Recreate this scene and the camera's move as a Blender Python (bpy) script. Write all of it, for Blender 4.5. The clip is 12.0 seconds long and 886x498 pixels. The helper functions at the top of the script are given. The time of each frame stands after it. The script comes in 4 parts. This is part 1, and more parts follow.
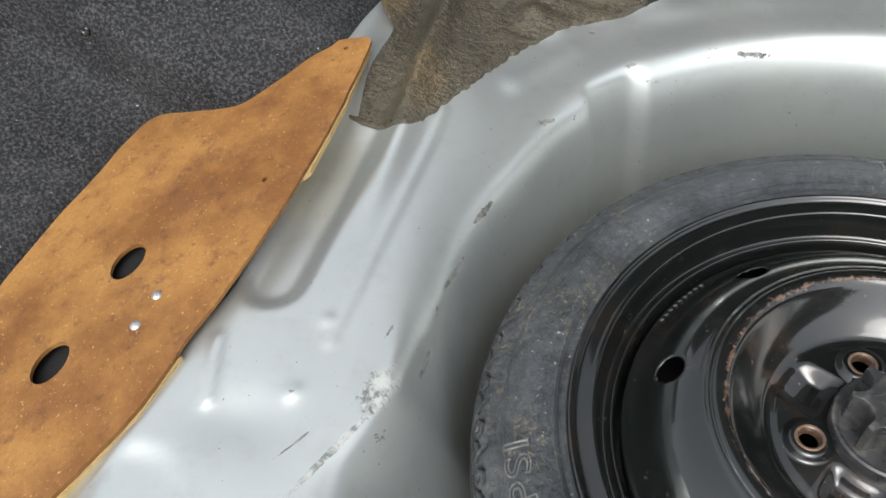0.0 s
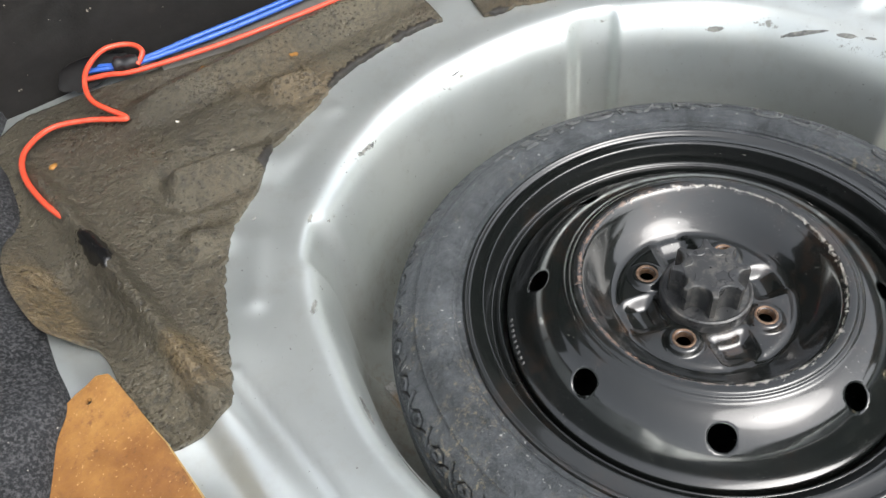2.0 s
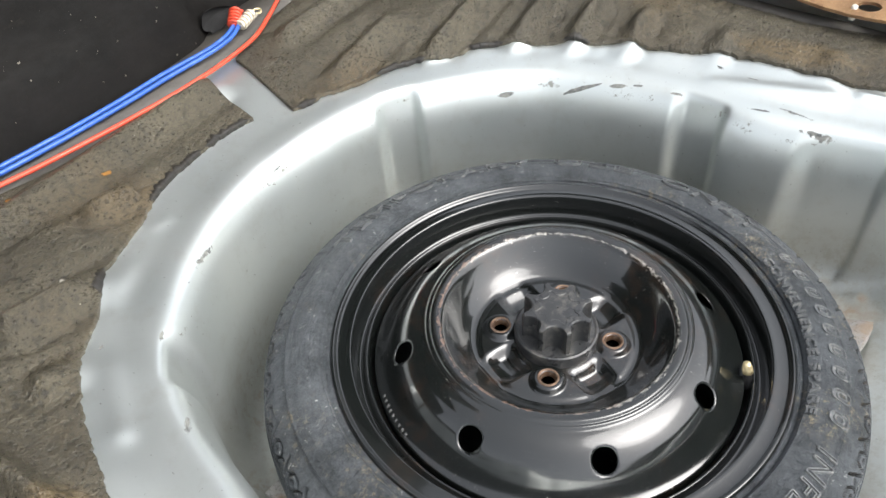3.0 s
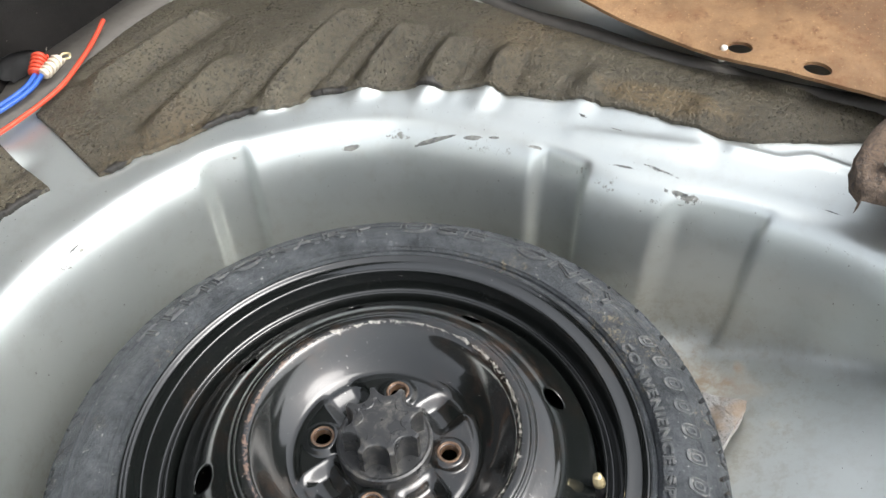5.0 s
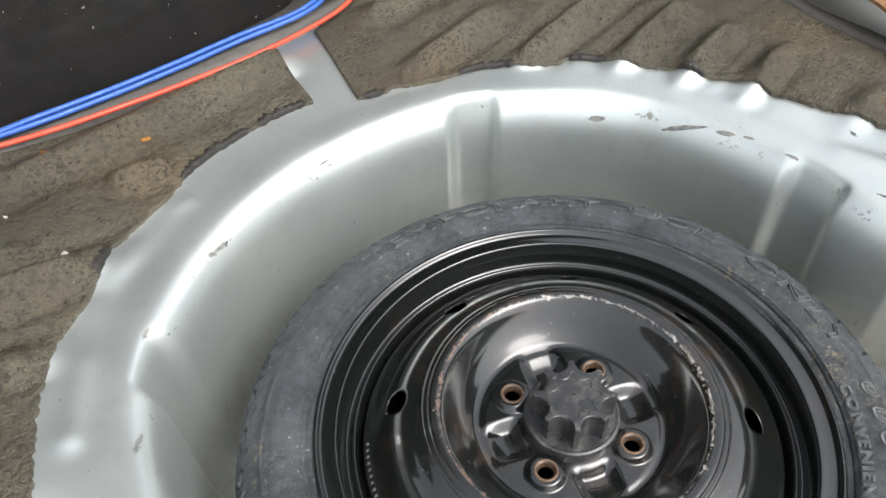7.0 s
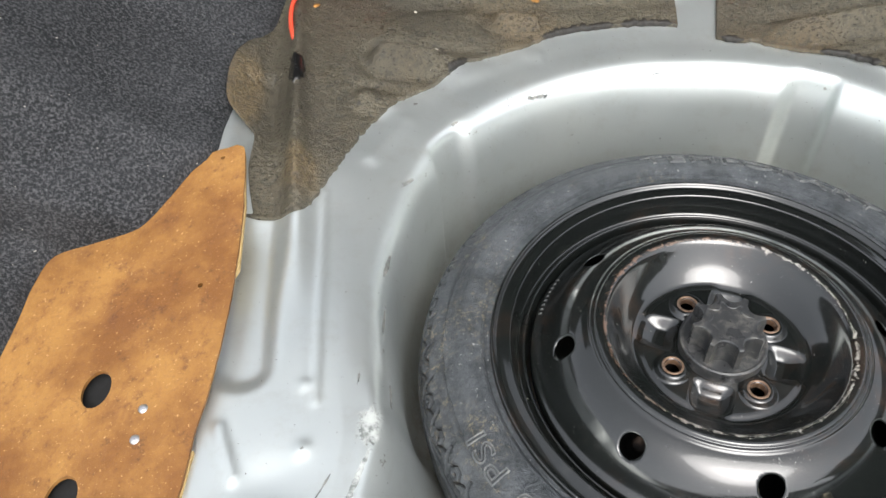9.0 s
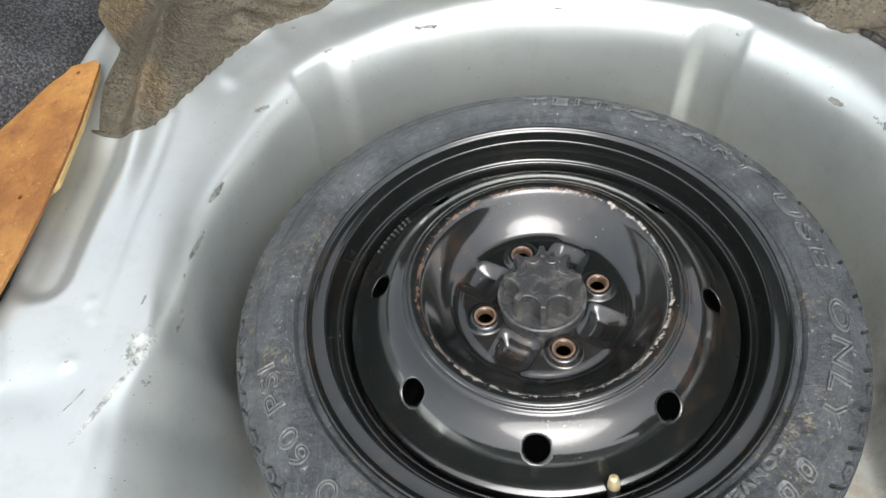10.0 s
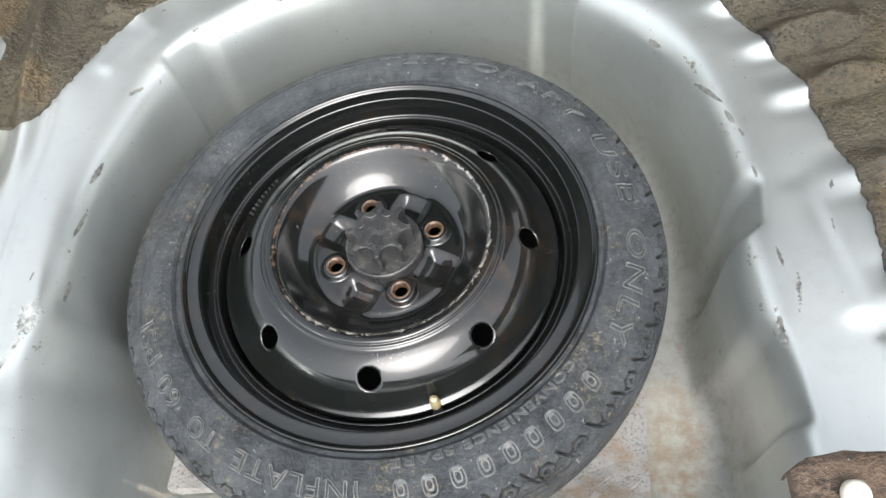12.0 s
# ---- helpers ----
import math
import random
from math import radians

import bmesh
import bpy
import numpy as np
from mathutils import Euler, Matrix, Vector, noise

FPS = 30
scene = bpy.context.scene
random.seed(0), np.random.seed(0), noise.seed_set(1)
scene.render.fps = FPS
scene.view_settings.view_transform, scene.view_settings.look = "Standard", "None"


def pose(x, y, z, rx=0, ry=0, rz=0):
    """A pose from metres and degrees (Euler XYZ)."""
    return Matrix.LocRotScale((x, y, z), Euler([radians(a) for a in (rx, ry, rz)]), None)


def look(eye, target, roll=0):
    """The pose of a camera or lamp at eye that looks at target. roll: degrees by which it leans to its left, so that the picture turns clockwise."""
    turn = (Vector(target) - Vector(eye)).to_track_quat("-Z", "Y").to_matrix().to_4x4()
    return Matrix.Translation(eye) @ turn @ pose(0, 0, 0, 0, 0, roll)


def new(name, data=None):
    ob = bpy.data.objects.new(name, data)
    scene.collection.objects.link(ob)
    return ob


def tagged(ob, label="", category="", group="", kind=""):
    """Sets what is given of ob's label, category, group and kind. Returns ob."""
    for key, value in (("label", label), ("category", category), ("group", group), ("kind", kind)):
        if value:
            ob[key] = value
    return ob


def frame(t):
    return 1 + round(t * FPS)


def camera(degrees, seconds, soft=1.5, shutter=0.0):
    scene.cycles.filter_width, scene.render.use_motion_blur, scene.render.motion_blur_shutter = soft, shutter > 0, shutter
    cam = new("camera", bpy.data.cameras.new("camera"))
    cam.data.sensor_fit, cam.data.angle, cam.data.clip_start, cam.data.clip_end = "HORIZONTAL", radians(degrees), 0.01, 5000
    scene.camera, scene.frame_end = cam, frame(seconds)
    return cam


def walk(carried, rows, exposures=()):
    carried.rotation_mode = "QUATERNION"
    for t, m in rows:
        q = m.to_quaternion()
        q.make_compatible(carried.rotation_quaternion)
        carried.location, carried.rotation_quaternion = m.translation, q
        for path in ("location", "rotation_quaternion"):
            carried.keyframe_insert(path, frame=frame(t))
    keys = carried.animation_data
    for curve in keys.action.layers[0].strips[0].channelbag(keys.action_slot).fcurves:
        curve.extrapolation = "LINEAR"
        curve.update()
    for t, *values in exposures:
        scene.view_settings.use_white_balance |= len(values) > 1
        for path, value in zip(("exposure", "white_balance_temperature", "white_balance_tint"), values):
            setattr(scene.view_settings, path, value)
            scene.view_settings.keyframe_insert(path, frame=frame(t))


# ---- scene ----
cam = camera(56.9, 12.0)
# seconds, eye and target in metres, roll in degrees
PATH = [
    (0, (-0.164, -0.313, 0.601), (-0.65, 0.912, -0.904), -5.4),
    (0.5, (-0.27, -0.326, 0.597), (-0.402, 0.981, -0.911), -4.6),
    (1, (-0.326, -0.325, 0.606), (-0.125, 0.995, -0.883), -3.9),
    (1.5, (-0.369, -0.258, 0.633), (0.156, 0.992, -0.836), -7.0),
    (2, (-0.413, -0.225, 0.659), (0.379, 0.91, -0.785), -7.6),
    (2.5, (-0.454, -0.209, 0.666), (0.638, 0.756, -0.704), -5.2),
    (3, (-0.452, -0.203, 0.674), (0.762, 0.654, -0.665), -4.3),
    (3.5, (-0.417, -0.211, 0.685), (0.835, 0.602, -0.646), -4.0),
    (3.7, (-0.392, -0.206, 0.695), (0.849, 0.573, -0.665), -3.8),
    (5.3, (-0.286, -0.224, 0.662), (0.993, 0.495, -0.697), -2.1),
    (5.5, (-0.289, -0.219, 0.664), (0.979, 0.514, -0.699), -2.1),
    (6, (-0.31, -0.203, 0.666), (0.933, 0.57, -0.697), -2.0),
    (6.5, (-0.323, -0.202, 0.679), (0.851, 0.664, -0.689), -2.0),
    (7, (-0.307, -0.199, 0.674), (0.634, 0.848, -0.747), -2.0),
    (7.5, (-0.315, -0.198, 0.676), (0.299, 0.954, -0.839), -1.9),
    (7.7, (-0.327, -0.207, 0.688), (0.176, 0.989, -0.834), -2.7),
    (9.3, (-0.219, -0.425, 0.707), (-0.26, 0.959, -0.737), -3.2),
    (9.5, (-0.17, -0.424, 0.717), (-0.295, 0.924, -0.756), -4.8),
    (10, (-0.035, -0.396, 0.694), (-0.176, 0.84, -0.872), -4.5),
    (10.5, (0.023, -0.398, 0.704), (-0.094, 0.674, -0.981), -4.2),
    (11, (0.054, -0.402, 0.721), (-0.087, 0.593, -1.008), -5.4),
    (11.5, (0.091, -0.411, 0.746), (-0.06, 0.581, -0.985), -6.1),
    (12, (0.129, -0.417, 0.778), (-0.06, 0.645, -0.907), -11.8),
]
walk(cam, [(t, look(eye, target, roll)) for t, eye, target, roll in PATH],
     [(0.0, 1.12), (1.0, 1.22), (2.0, 1.42), (3.0, 1.52), (5.5, 1.42), (6.5, 1.38), (7.7, 1.38), (9.5, 1.5), (12.0, 1.54)])

# ---- light ----
world = bpy.data.worlds.new("sky")
scene.world = world
world.use_nodes = True
wn = world.node_tree.nodes
sky = wn.new("ShaderNodeTexSky")
sky.sky_type = "NISHITA"
sky.sun_disc = False
sky.sun_elevation = radians(52)
sky.sun_rotation = radians(173)
sky.dust_density = 3.5
sky.air_density = 1.0
wn["Background"].inputs["Strength"].default_value = 0.15
veil = wn.new("ShaderNodeHueSaturation")
veil.inputs["Saturation"].default_value = 0.26
world.node_tree.links.new(sky.outputs["Color"], veil.inputs["Color"])
world.node_tree.links.new(veil.outputs["Color"], wn["Background"].inputs["Color"])
sun = new("sun", bpy.data.lights.new("sun", "SUN"))
sun.data.energy, sun.data.angle, sun.data.color = 0.75, radians(44), (1.0, 0.99, 0.96)
sun.matrix_world = look((0.12, -1.0, 1.42), (0, 0, 0))


# ---- materials ----
def material(name, colour, rough=0.5, metal=0.0, coat=0.0):
    m = bpy.data.materials.new(name)
    m.use_nodes = True
    b = m.node_tree.nodes["Principled BSDF"]
    b.inputs["Base Color"].default_value = (*colour, 1)
    b.inputs["Roughness"].default_value = rough
    b.inputs["Metallic"].default_value = metal
    b.inputs["Coat Weight"].default_value = coat
    b.inputs["Coat Roughness"].default_value = 0.15
    return m


class Nodes:
    """Short hand for the nodes of one material."""

    def __init__(self, mat):
        self.tree = mat.node_tree
        self.out = self.tree.nodes["Principled BSDF"]
        self.where = self.tree.nodes.new("ShaderNodeTexCoord").outputs["Object"]

    def link(self, a, b):
        self.tree.links.new(a, b)

    def noise(self, scale, detail=4.0, rough=0.55, stretch=None, distort=0.0):
        n = self.tree.nodes.new("ShaderNodeTexNoise")
        n.inputs["Scale"].default_value = scale
        n.inputs["Detail"].default_value = detail
        n.inputs["Roughness"].default_value = rough
        n.inputs["Distortion"].default_value = distort
        at = self.where
        if stretch:
            mp = self.tree.nodes.new("ShaderNodeMapping")
            mp.inputs["Scale"].default_value = stretch
            self.link(at, mp.inputs["Vector"])
            at = mp.outputs["Vector"]
        self.link(at, n.inputs["Vector"])
        return n.outputs["Fac"]

    def ramp(self, fac, *stops):
        r = self.tree.nodes.new("ShaderNodeValToRGB")
        while len(r.color_ramp.elements) < len(stops):
            r.color_ramp.elements.new(0.5)
        for e, (p, c) in zip(r.color_ramp.elements, stops):
            e.position = p
            e.color = (*c, 1) if isinstance(c, tuple) else (c, c, c, 1)
        self.link(fac, r.inputs["Fac"])
        return r.outputs["Color"]

    def mix(self, fac, a, b):
        m = self.tree.nodes.new("ShaderNodeMix")
        m.data_type = "RGBA"
        for value, socket in ((fac, m.inputs["Factor"]), (a, m.inputs[6]), (b, m.inputs[7])):
            if isinstance(value, (int, float)):
                socket.default_value = value
            elif isinstance(value, tuple):
                socket.default_value = (*value, 1)
            else:
                self.link(value, socket)
        return m.outputs[2]

    def math(self, op, a, b=0.0):
        m = self.tree.nodes.new("ShaderNodeMath")
        m.operation = op
        for value, socket in ((a, m.inputs[0]), (b, m.inputs[1])):
            if isinstance(value, (int, float)):
                socket.default_value = value
            else:
                self.link(value, socket)
        return m.outputs[0]

    def bump(self, height, depth, strength=1.0):
        b = self.tree.nodes.new("ShaderNodeBump")
        b.inputs["Strength"].default_value = strength
        b.inputs["Distance"].default_value = depth
        self.link(height, b.inputs["Height"])
        self.link(b.outputs["Normal"], self.out.inputs["Normal"])

    def colour(self, c):
        self.link(c, self.out.inputs["Base Color"])

    def rough(self, c):
        self.link(c, self.out.inputs["Roughness"])

    def metal(self, c):
        self.link(c, self.out.inputs["Metallic"])


def scuff(n, x, y, turn, long, wide, rag, grain, z=0.17, soft=0.03):
    """A worn patch on the paint at (x, y): 0 to 1, with a ragged edge; rag is how much of it breaks up."""
    mp = n.tree.nodes.new("ShaderNodeMapping")
    mp.vector_type = "TEXTURE"
    mp.inputs["Location"].default_value = (x, y, z)
    mp.inputs["Rotation"].default_value = (0, 0, radians(turn))
    mp.inputs["Scale"].default_value = (long, wide, 0.2)
    n.link(n.where, mp.inputs["Vector"])
    ball = n.tree.nodes.new("ShaderNodeTexGradient")
    ball.gradient_type = "SPHERICAL"
    n.link(mp.outputs["Vector"], ball.inputs["Vector"])
    return n.ramp(n.math("SUBTRACT", ball.outputs["Fac"], n.math("MULTIPLY", grain, rag)), (0.0, 0.0), (soft, 1.0))


def silver_paint():
    m = material("silver_paint", (0.5, 0.51, 0.5), 0.34, 0.80, 0.1)
    n = Nodes(m)
    fine, broad = n.noise(1100, 2), n.noise(6, 4)
    grain = n.noise(170, 8, 0.85, (1, 1, 0.5))
    clean = n.mix(n.ramp(broad, (0.35, 0.0), (0.7, 1.0)), (0.56, 0.60, 0.59), (0.62, 0.65, 0.625))
    clean = n.mix(n.ramp(n.noise(45, 6, 0.7), (0.52, 0.0), (0.72, 0.22)), clean, (0.42, 0.41, 0.36))
    # grey primer laid bare along the lip
    bare = None
    for args in ((-0.262, 0.175, 50, 0.03, 0.0072, 1.5), (-0.209, 0.258, 40, 0.02, 0.0048, 1.55), (-0.116, 0.305, 20, 0.05, 0.0054, 1.5), (-0.285, 0.077, 75, 0.03, 0.003, 1.15),
                 (-0.29, 0.018, 85, 0.045, 0.0024, 1.2), (-0.287, -0.052, 90, 0.03, 0.0024, 1.2), (-0.31, -0.048, 80, 0.02, 0.003, 1.5), (-0.335, -0.135, 60, 0.04, 0.0024, 1.4),
                 (0.316, 0.125, -67, 0.042, 0.0022, 0.95), (0.3275, 0.087, -74, 0.016, 0.0030, 0.8), (0.3335, 0.066, -76, 0.010, 0.0022, 1), (0.3365, 0.022, -82, 0.016, 0.0028, 1.1), (0.338, -0.07, -85, 0.035, 0.0042, 1.4), (0.328, -0.13, -85, 0.045, 0.0056, 1.35),
                 (0.391, -0.006, 80, 0.016, 0.0060, 1.5), (0.383, -0.045, 85, 0.024, 0.0026, 1.4), (0.306, -0.097, 80, 0.012, 0.0020, 1.0), (0.346, -0.1, 80, 0.07, 0.0080, 1.6), (-0.35, -0.106, 30, 0.008, 0.0036, 1.6), (0.297, -0.09, 85, 0.014, 0.0030, 1.0), (0.310, -0.009, 85, 0.016, 0.0026, 1.0),
                 (0.352, -0.255, 85, 0.035, 0.003, 1.55), (-0.247, 0.284, 30, 0.005, 0.0024, 0.9), (0.276, 0.205, -52, 0.022, 0.0024, 1.2), (0.02, 0.335, 3, 0.05, 0.0036, 1.7)):
        one = scuff(n, *args, grain)
        bare = one if bare is None else n.math("MAXIMUM", bare, one)
    colour = n.mix(bare, clean, n.ramp(n.noise(160, 3), (0.35, (0.05, 0.055, 0.055)), (0.68, (0.26, 0.26, 0.235))))
    # paint rubbed off down to pale primer beside the lip
    rubbed = n.math("MAXIMUM", scuff(n, -0.303, -0.090, 80, 0.045, 0.020, 1.25, grain), scuff(n, -0.314, -0.135, 68, 0.075, 0.005, 1.2, grain))
    colour = n.mix(rubbed, colour, n.ramp(n.noise(150, 7, 0.8), (0.42, (0.10, 0.11, 0.105)), (0.54, (0.36, 0.375, 0.36))))
    bare = n.math("MAXIMUM", bare, rubbed)
    # rusty dirt on the well's floor
    dirt = None
    for args in ((0.268, -0.13, 80, 0.07, 0.024, 1.0), (0.285, -0.225, 20, 0.03, 0.016, 1.0), (0.262, -0.17, 85, 0.15, 0.06, 0.75), (-0.265, -0.165, 70, 0.05, 0.012, 1.25), (-0.235, -0.2, 10, 0.05, 0.01, 1.15), (0.22, -0.27, 60, 0.06, 0.03, 1.3)):
        one = scuff(n, *args, n.noise(60, 6, 0.7), 0.0, 0.3)
        dirt = one if dirt is None else n.math("MAXIMUM", dirt, one)
    colour = n.mix(n.math("MULTIPLY", dirt, n.ramp(n.noise(70, 5, 0.7), (0.38, 0.25), (0.60, 1.0))), colour, (0.30, 0.19, 0.095))
    sep = n.tree.nodes.new("ShaderNodeSeparateXYZ")
    n.link(n.where, sep.inputs["Vector"])
    # colour greyer and darker, unevenly, down towards the well's floor
    low = n.ramp(sep.outputs["Z"], (0.0, 1.0), (0.09, 0.0))
    colour = n.mix(n.math("MULTIPLY", low, n.ramp(n.noise(14, 6, 0.7), (0.3, 0.45), (0.65, 0.75))), colour, (0.33, 0.325, 0.285))
    grime = n.math("MULTIPLY", n.ramp(n.noise(9, 4), (0.38, 0.0), (0.54, 1.0)), n.ramp(n.noise(80, 7, 0.8), (0.48, 0.0), (0.60, 0.5)))
    colour = n.mix(n.math("MULTIPLY", low, grime), colour, (0.30, 0.24, 0.17))
    brow = n.math("SUBTRACT", 1.0, n.math("DIVIDE", n.math("ABSOLUTE", n.math("SUBTRACT", sep.outputs["Z"], 0.171)), 0.009))
    flecks = n.ramp(n.math("ADD", n.math("MULTIPLY", brow, 0.10), n.math("MULTIPLY", n.noise(26, 3), n.noise(190, 6, 0.8))), (0.43, 0.0), (0.445, 1.0))
    colour = n.mix(flecks, colour, (0.27, 0.27, 0.24))
    specks = n.ramp(n.noise(330, 2, 0.5), (0.745, 0.0), (0.76, 0.8))
    n.colour(n.mix(specks, colour, (0.12, 0.11, 0.1)))
    rough = n.mix(low, n.ramp(n.noise(18, 5), (0.3, 0.30), (0.75, 0.41)), (0.55, 0.55, 0.55))
    n.metal(n.math("MULTIPLY", n.math("SUBTRACT", 1.0, n.math("MAXIMUM", bare, dirt)), 0.80))
    n.rough(n.mix(n.math("MAXIMUM", bare, n.math("MULTIPLY", dirt, 0.7)), rough, (0.75, 0.75, 0.75)))
    n.bump(n.math("SUBTRACT", n.math("MULTIPLY", fine, 0.25), bare), 0.00025, 0.6)
    return m


def felt_mat(name, dark, pale, dirt, sheen=0.62, patches=()):
    m = material(name, pale, sheen)
    n = Nodes(m)
    grain, pile, pebble = n.noise(560, 4, 0.65), n.noise(300, 4, 0.65, (0.85, 1.2, 1.0)), n.noise(130, 3, 0.6)
    base = n.mix(n.ramp(n.noise(7, 6, 0.6), (0.30, 0.0), (0.72, 1.0)), dark, pale)
    base = n.mix(n.ramp(n.noise(4.5, 3), (0.55, 0.0), (0.70, 0.45)), base, tuple(c * k for c, k in zip(pale, (1.25, 1.0, 0.72))))
    for patch in patches:
        base = n.mix(scuff(n, *patch, n.noise(40, 5), 0.22, 0.3), base, tuple(c * k for c, k in zip(pale, (1.2, 1.02, 0.80))))
    # the third, darkest colour fills the low points of pile and pebble relief
    base = n.mix(n.ramp(pile, (0.32, 0.8), (0.52, 0.0)), base, dirt)
    base = n.mix(n.ramp(pebble, (0.34, 0.6), (0.50, 0.0)), base, dirt)
    # damp black specks in patches
    damp = n.math("MULTIPLY", n.ramp(n.noise(13, 4), (0.50, 0.0), (0.62, 1.0)), n.ramp(n.noise(110, 6, 0.8), (0.54, 0.0), (0.62, 0.8)))
    base = n.mix(damp, base, tuple(0.35 * c for c in dirt))
    n.colour(n.mix(n.ramp(n.noise(400, 2), (0.73, 0.0), (0.75, 0.7)), base, (0.5, 0.48, 0.4)))
    n.rough(n.ramp(n.math("ADD", n.math("MULTIPLY", pile, 0.65), n.math("MULTIPLY", n.noise(20, 4), 0.35)), (0.40, sheen - 0.07), (0.58, sheen + 0.33)))
    relief = n.math("ADD", n.math("MULTIPLY", pebble, 1.1), n.math("ADD", n.math("MULTIPLY", pile, 1.2), n.math("MULTIPLY", grain, 0.35)))
    n.bump(relief, 0.0024, 1.0)
    return m


def black_felt(name, deep, fibre_colour, scale=700):
    m = material(name, deep, 0.95)
    m.node_tree.nodes["Principled BSDF"].inputs["Specular IOR Level"].default_value = 0.15
    n = Nodes(m)
    fibre, worn = n.noise(scale, 5, 0.75), n.noise(14, 5, 0.65)
    c = n.mix(n.ramp(worn, (0.4, 0.0), (0.7, 1.0)), deep, tuple(1.9 * k for k in deep))
    c = n.mix(n.ramp(fibre, (0.46, 0.0), (0.72, 0.9)), c, fibre_colour)
    n.colour(n.mix(n.ramp(n.noise(260, 2), (0.745, 0.0), (0.76, 0.8)), c, (0.35, 0.33, 0.3)))
    n.bump(n.math("ADD", fibre, n.math("MULTIPLY", n.noise(120, 3), 0.8)), 0.0016, 0.8)
    return m


def worn_vinyl(name, deep, pale):
    m = material(name, deep, 0.55)
    m.node_tree.nodes["Principled BSDF"].inputs["Specular IOR Level"].default_value = 0.12
    n = Nodes(m)
    cloud, scratch = n.noise(9, 6, 0.7), n.noise(60, 7, 0.8, (0.5, 2.0, 1.0))
    c = n.mix(n.ramp(cloud, (0.38, 0.0), (0.68, 1.0)), deep, pale)
    c = n.mix(n.ramp(scratch, (0.56, 0.0), (0.66, 0.5)), c, tuple(1.7 * k for k in pale))
    n.colour(n.mix(n.ramp(n.noise(150, 3), (0.72, 0.0), (0.735, 0.8)), c, (0.20, 0.18, 0.15)))
    n.rough(n.ramp(scratch, (0.35, 0.55), (0.65, 0.80)))
    n.bump(n.math("ADD", n.noise(500, 3), n.math("MULTIPLY", cloud, 3.0)), 0.0008, 0.5)
    return m


def fibreboard(name, low, high):
    m = material(name, high, 0.72)
    n = Nodes(m)
    blot, cloud, fine = n.noise(9, 6, 0.62), n.noise(30, 5, 0.65), n.noise(300, 5, 0.75)
    c = n.mix(n.ramp(blot, (0.40, 0.0), (0.60, 1.0)), low, high)
    c = n.mix(n.ramp(cloud, (0.52, 0.0), (0.70, 0.5)), c, (0.12, 0.042, 0.014))
    c = n.mix(n.ramp(n.noise(60, 7, 0.8), (0.56, 0.0), (0.66, 0.6)), c, (0.075, 0.03, 0.012))
    c = n.mix(n.ramp(fine, (0.28, 0.55), (0.5, 0.0)), c, (0.15, 0.06, 0.025))
    c = n.mix(n.ramp(n.noise(420, 3), (0.64, 0.0), (0.74, 0.55)), c, (0.68, 0.42, 0.2))
    n.colour(c)
    n.rough(n.ramp(cloud, (0.3, 0.6), (0.7, 0.85)))
    n.bump(n.math("ADD", fine, n.math("MULTIPLY", n.noise(90, 4), 0.7)), 0.0010, 0.75)
    return m


def rubber():
    m = material("tyre_rubber", (0.045, 0.045, 0.047), 0.6)
    m.node_tree.nodes["Principled BSDF"].inputs["Specular IOR Level"].default_value = 0.4
    n = Nodes(m)
    dust, fine, scrape = n.noise(26, 7, 0.74), n.noise(520, 4, 0.7), n.noise(75, 7, 0.78)
    c = n.mix(n.ramp(n.math("ADD", n.math("MULTIPLY", dust, 0.6), n.math("MULTIPLY", n.noise(160, 6, 0.8), 0.4)), (0.38, 0.0), (0.60, 1.0)), (0.012, 0.015, 0.0175), (0.082, 0.090, 0.098))
    c = n.mix(n.ramp(fine, (0.50, 0.0), (0.70, 0.28)), c, (0.16, 0.175, 0.18))
    c = n.mix(n.ramp(scrape, (0.30, 0.8), (0.40, 0.0)), c, (0.018, 0.019, 0.020))
    # dried mud in spots, pale nicks
    mud = n.math("MULTIPLY", n.ramp(n.noise(9, 3), (0.48, 0.0), (0.58, 1.0)), n.ramp(n.noise(140, 6, 0.85), (0.54, 0.0), (0.62, 0.75)))
    sep = n.tree.nodes.new("ShaderNodeSeparateXYZ")
    n.link(n.where, sep.inputs["Vector"])
    x, y = sep.outputs["X"], sep.outputs["Y"]
    away = n.math("SQRT", n.math("ADD", n.math("MULTIPLY", x, x), n.math("MULTIPLY", y, y)))
    band = n.math("SUBTRACT", 1.0, n.math("DIVIDE", n.math("ABSOLUTE", n.math("SUBTRACT", away, 0.224)), 0.012))
    side = n.math("ADD", n.math("MULTIPLY", x, -2.2), n.math("MULTIPLY", y, 2.0))
    caked = n.ramp(n.math("ADD", n.math("ADD", band, side), n.math("MULTIPLY", n.math("SUBTRACT", n.noise(90, 8, 0.85), 0.5), 3.6)), (1.35, 0.0), (1.6, 0.75))
    mud = n.math("MAXIMUM", mud, caked)
    c = n.mix(mud, c, (0.27, 0.225, 0.145))
    nick = n.math("MULTIPLY", n.ramp(n.noise(12, 3), (0.42, 0.0), (0.56, 1.0)), n.ramp(n.noise(190, 5, 0.7), (0.625, 0.0), (0.665, 0.75)))
    n.colour(n.mix(nick, c, (0.40, 0.40, 0.38)))
    n.rough(n.ramp(scrape, (0.3, 0.28), (0.7, 0.52)))
    n.bump(n.math("ADD", n.math("MULTIPLY", fine, 0.4), n.math("MULTIPLY", scrape, 2.0)), 0.0024, 1.0)
    return m


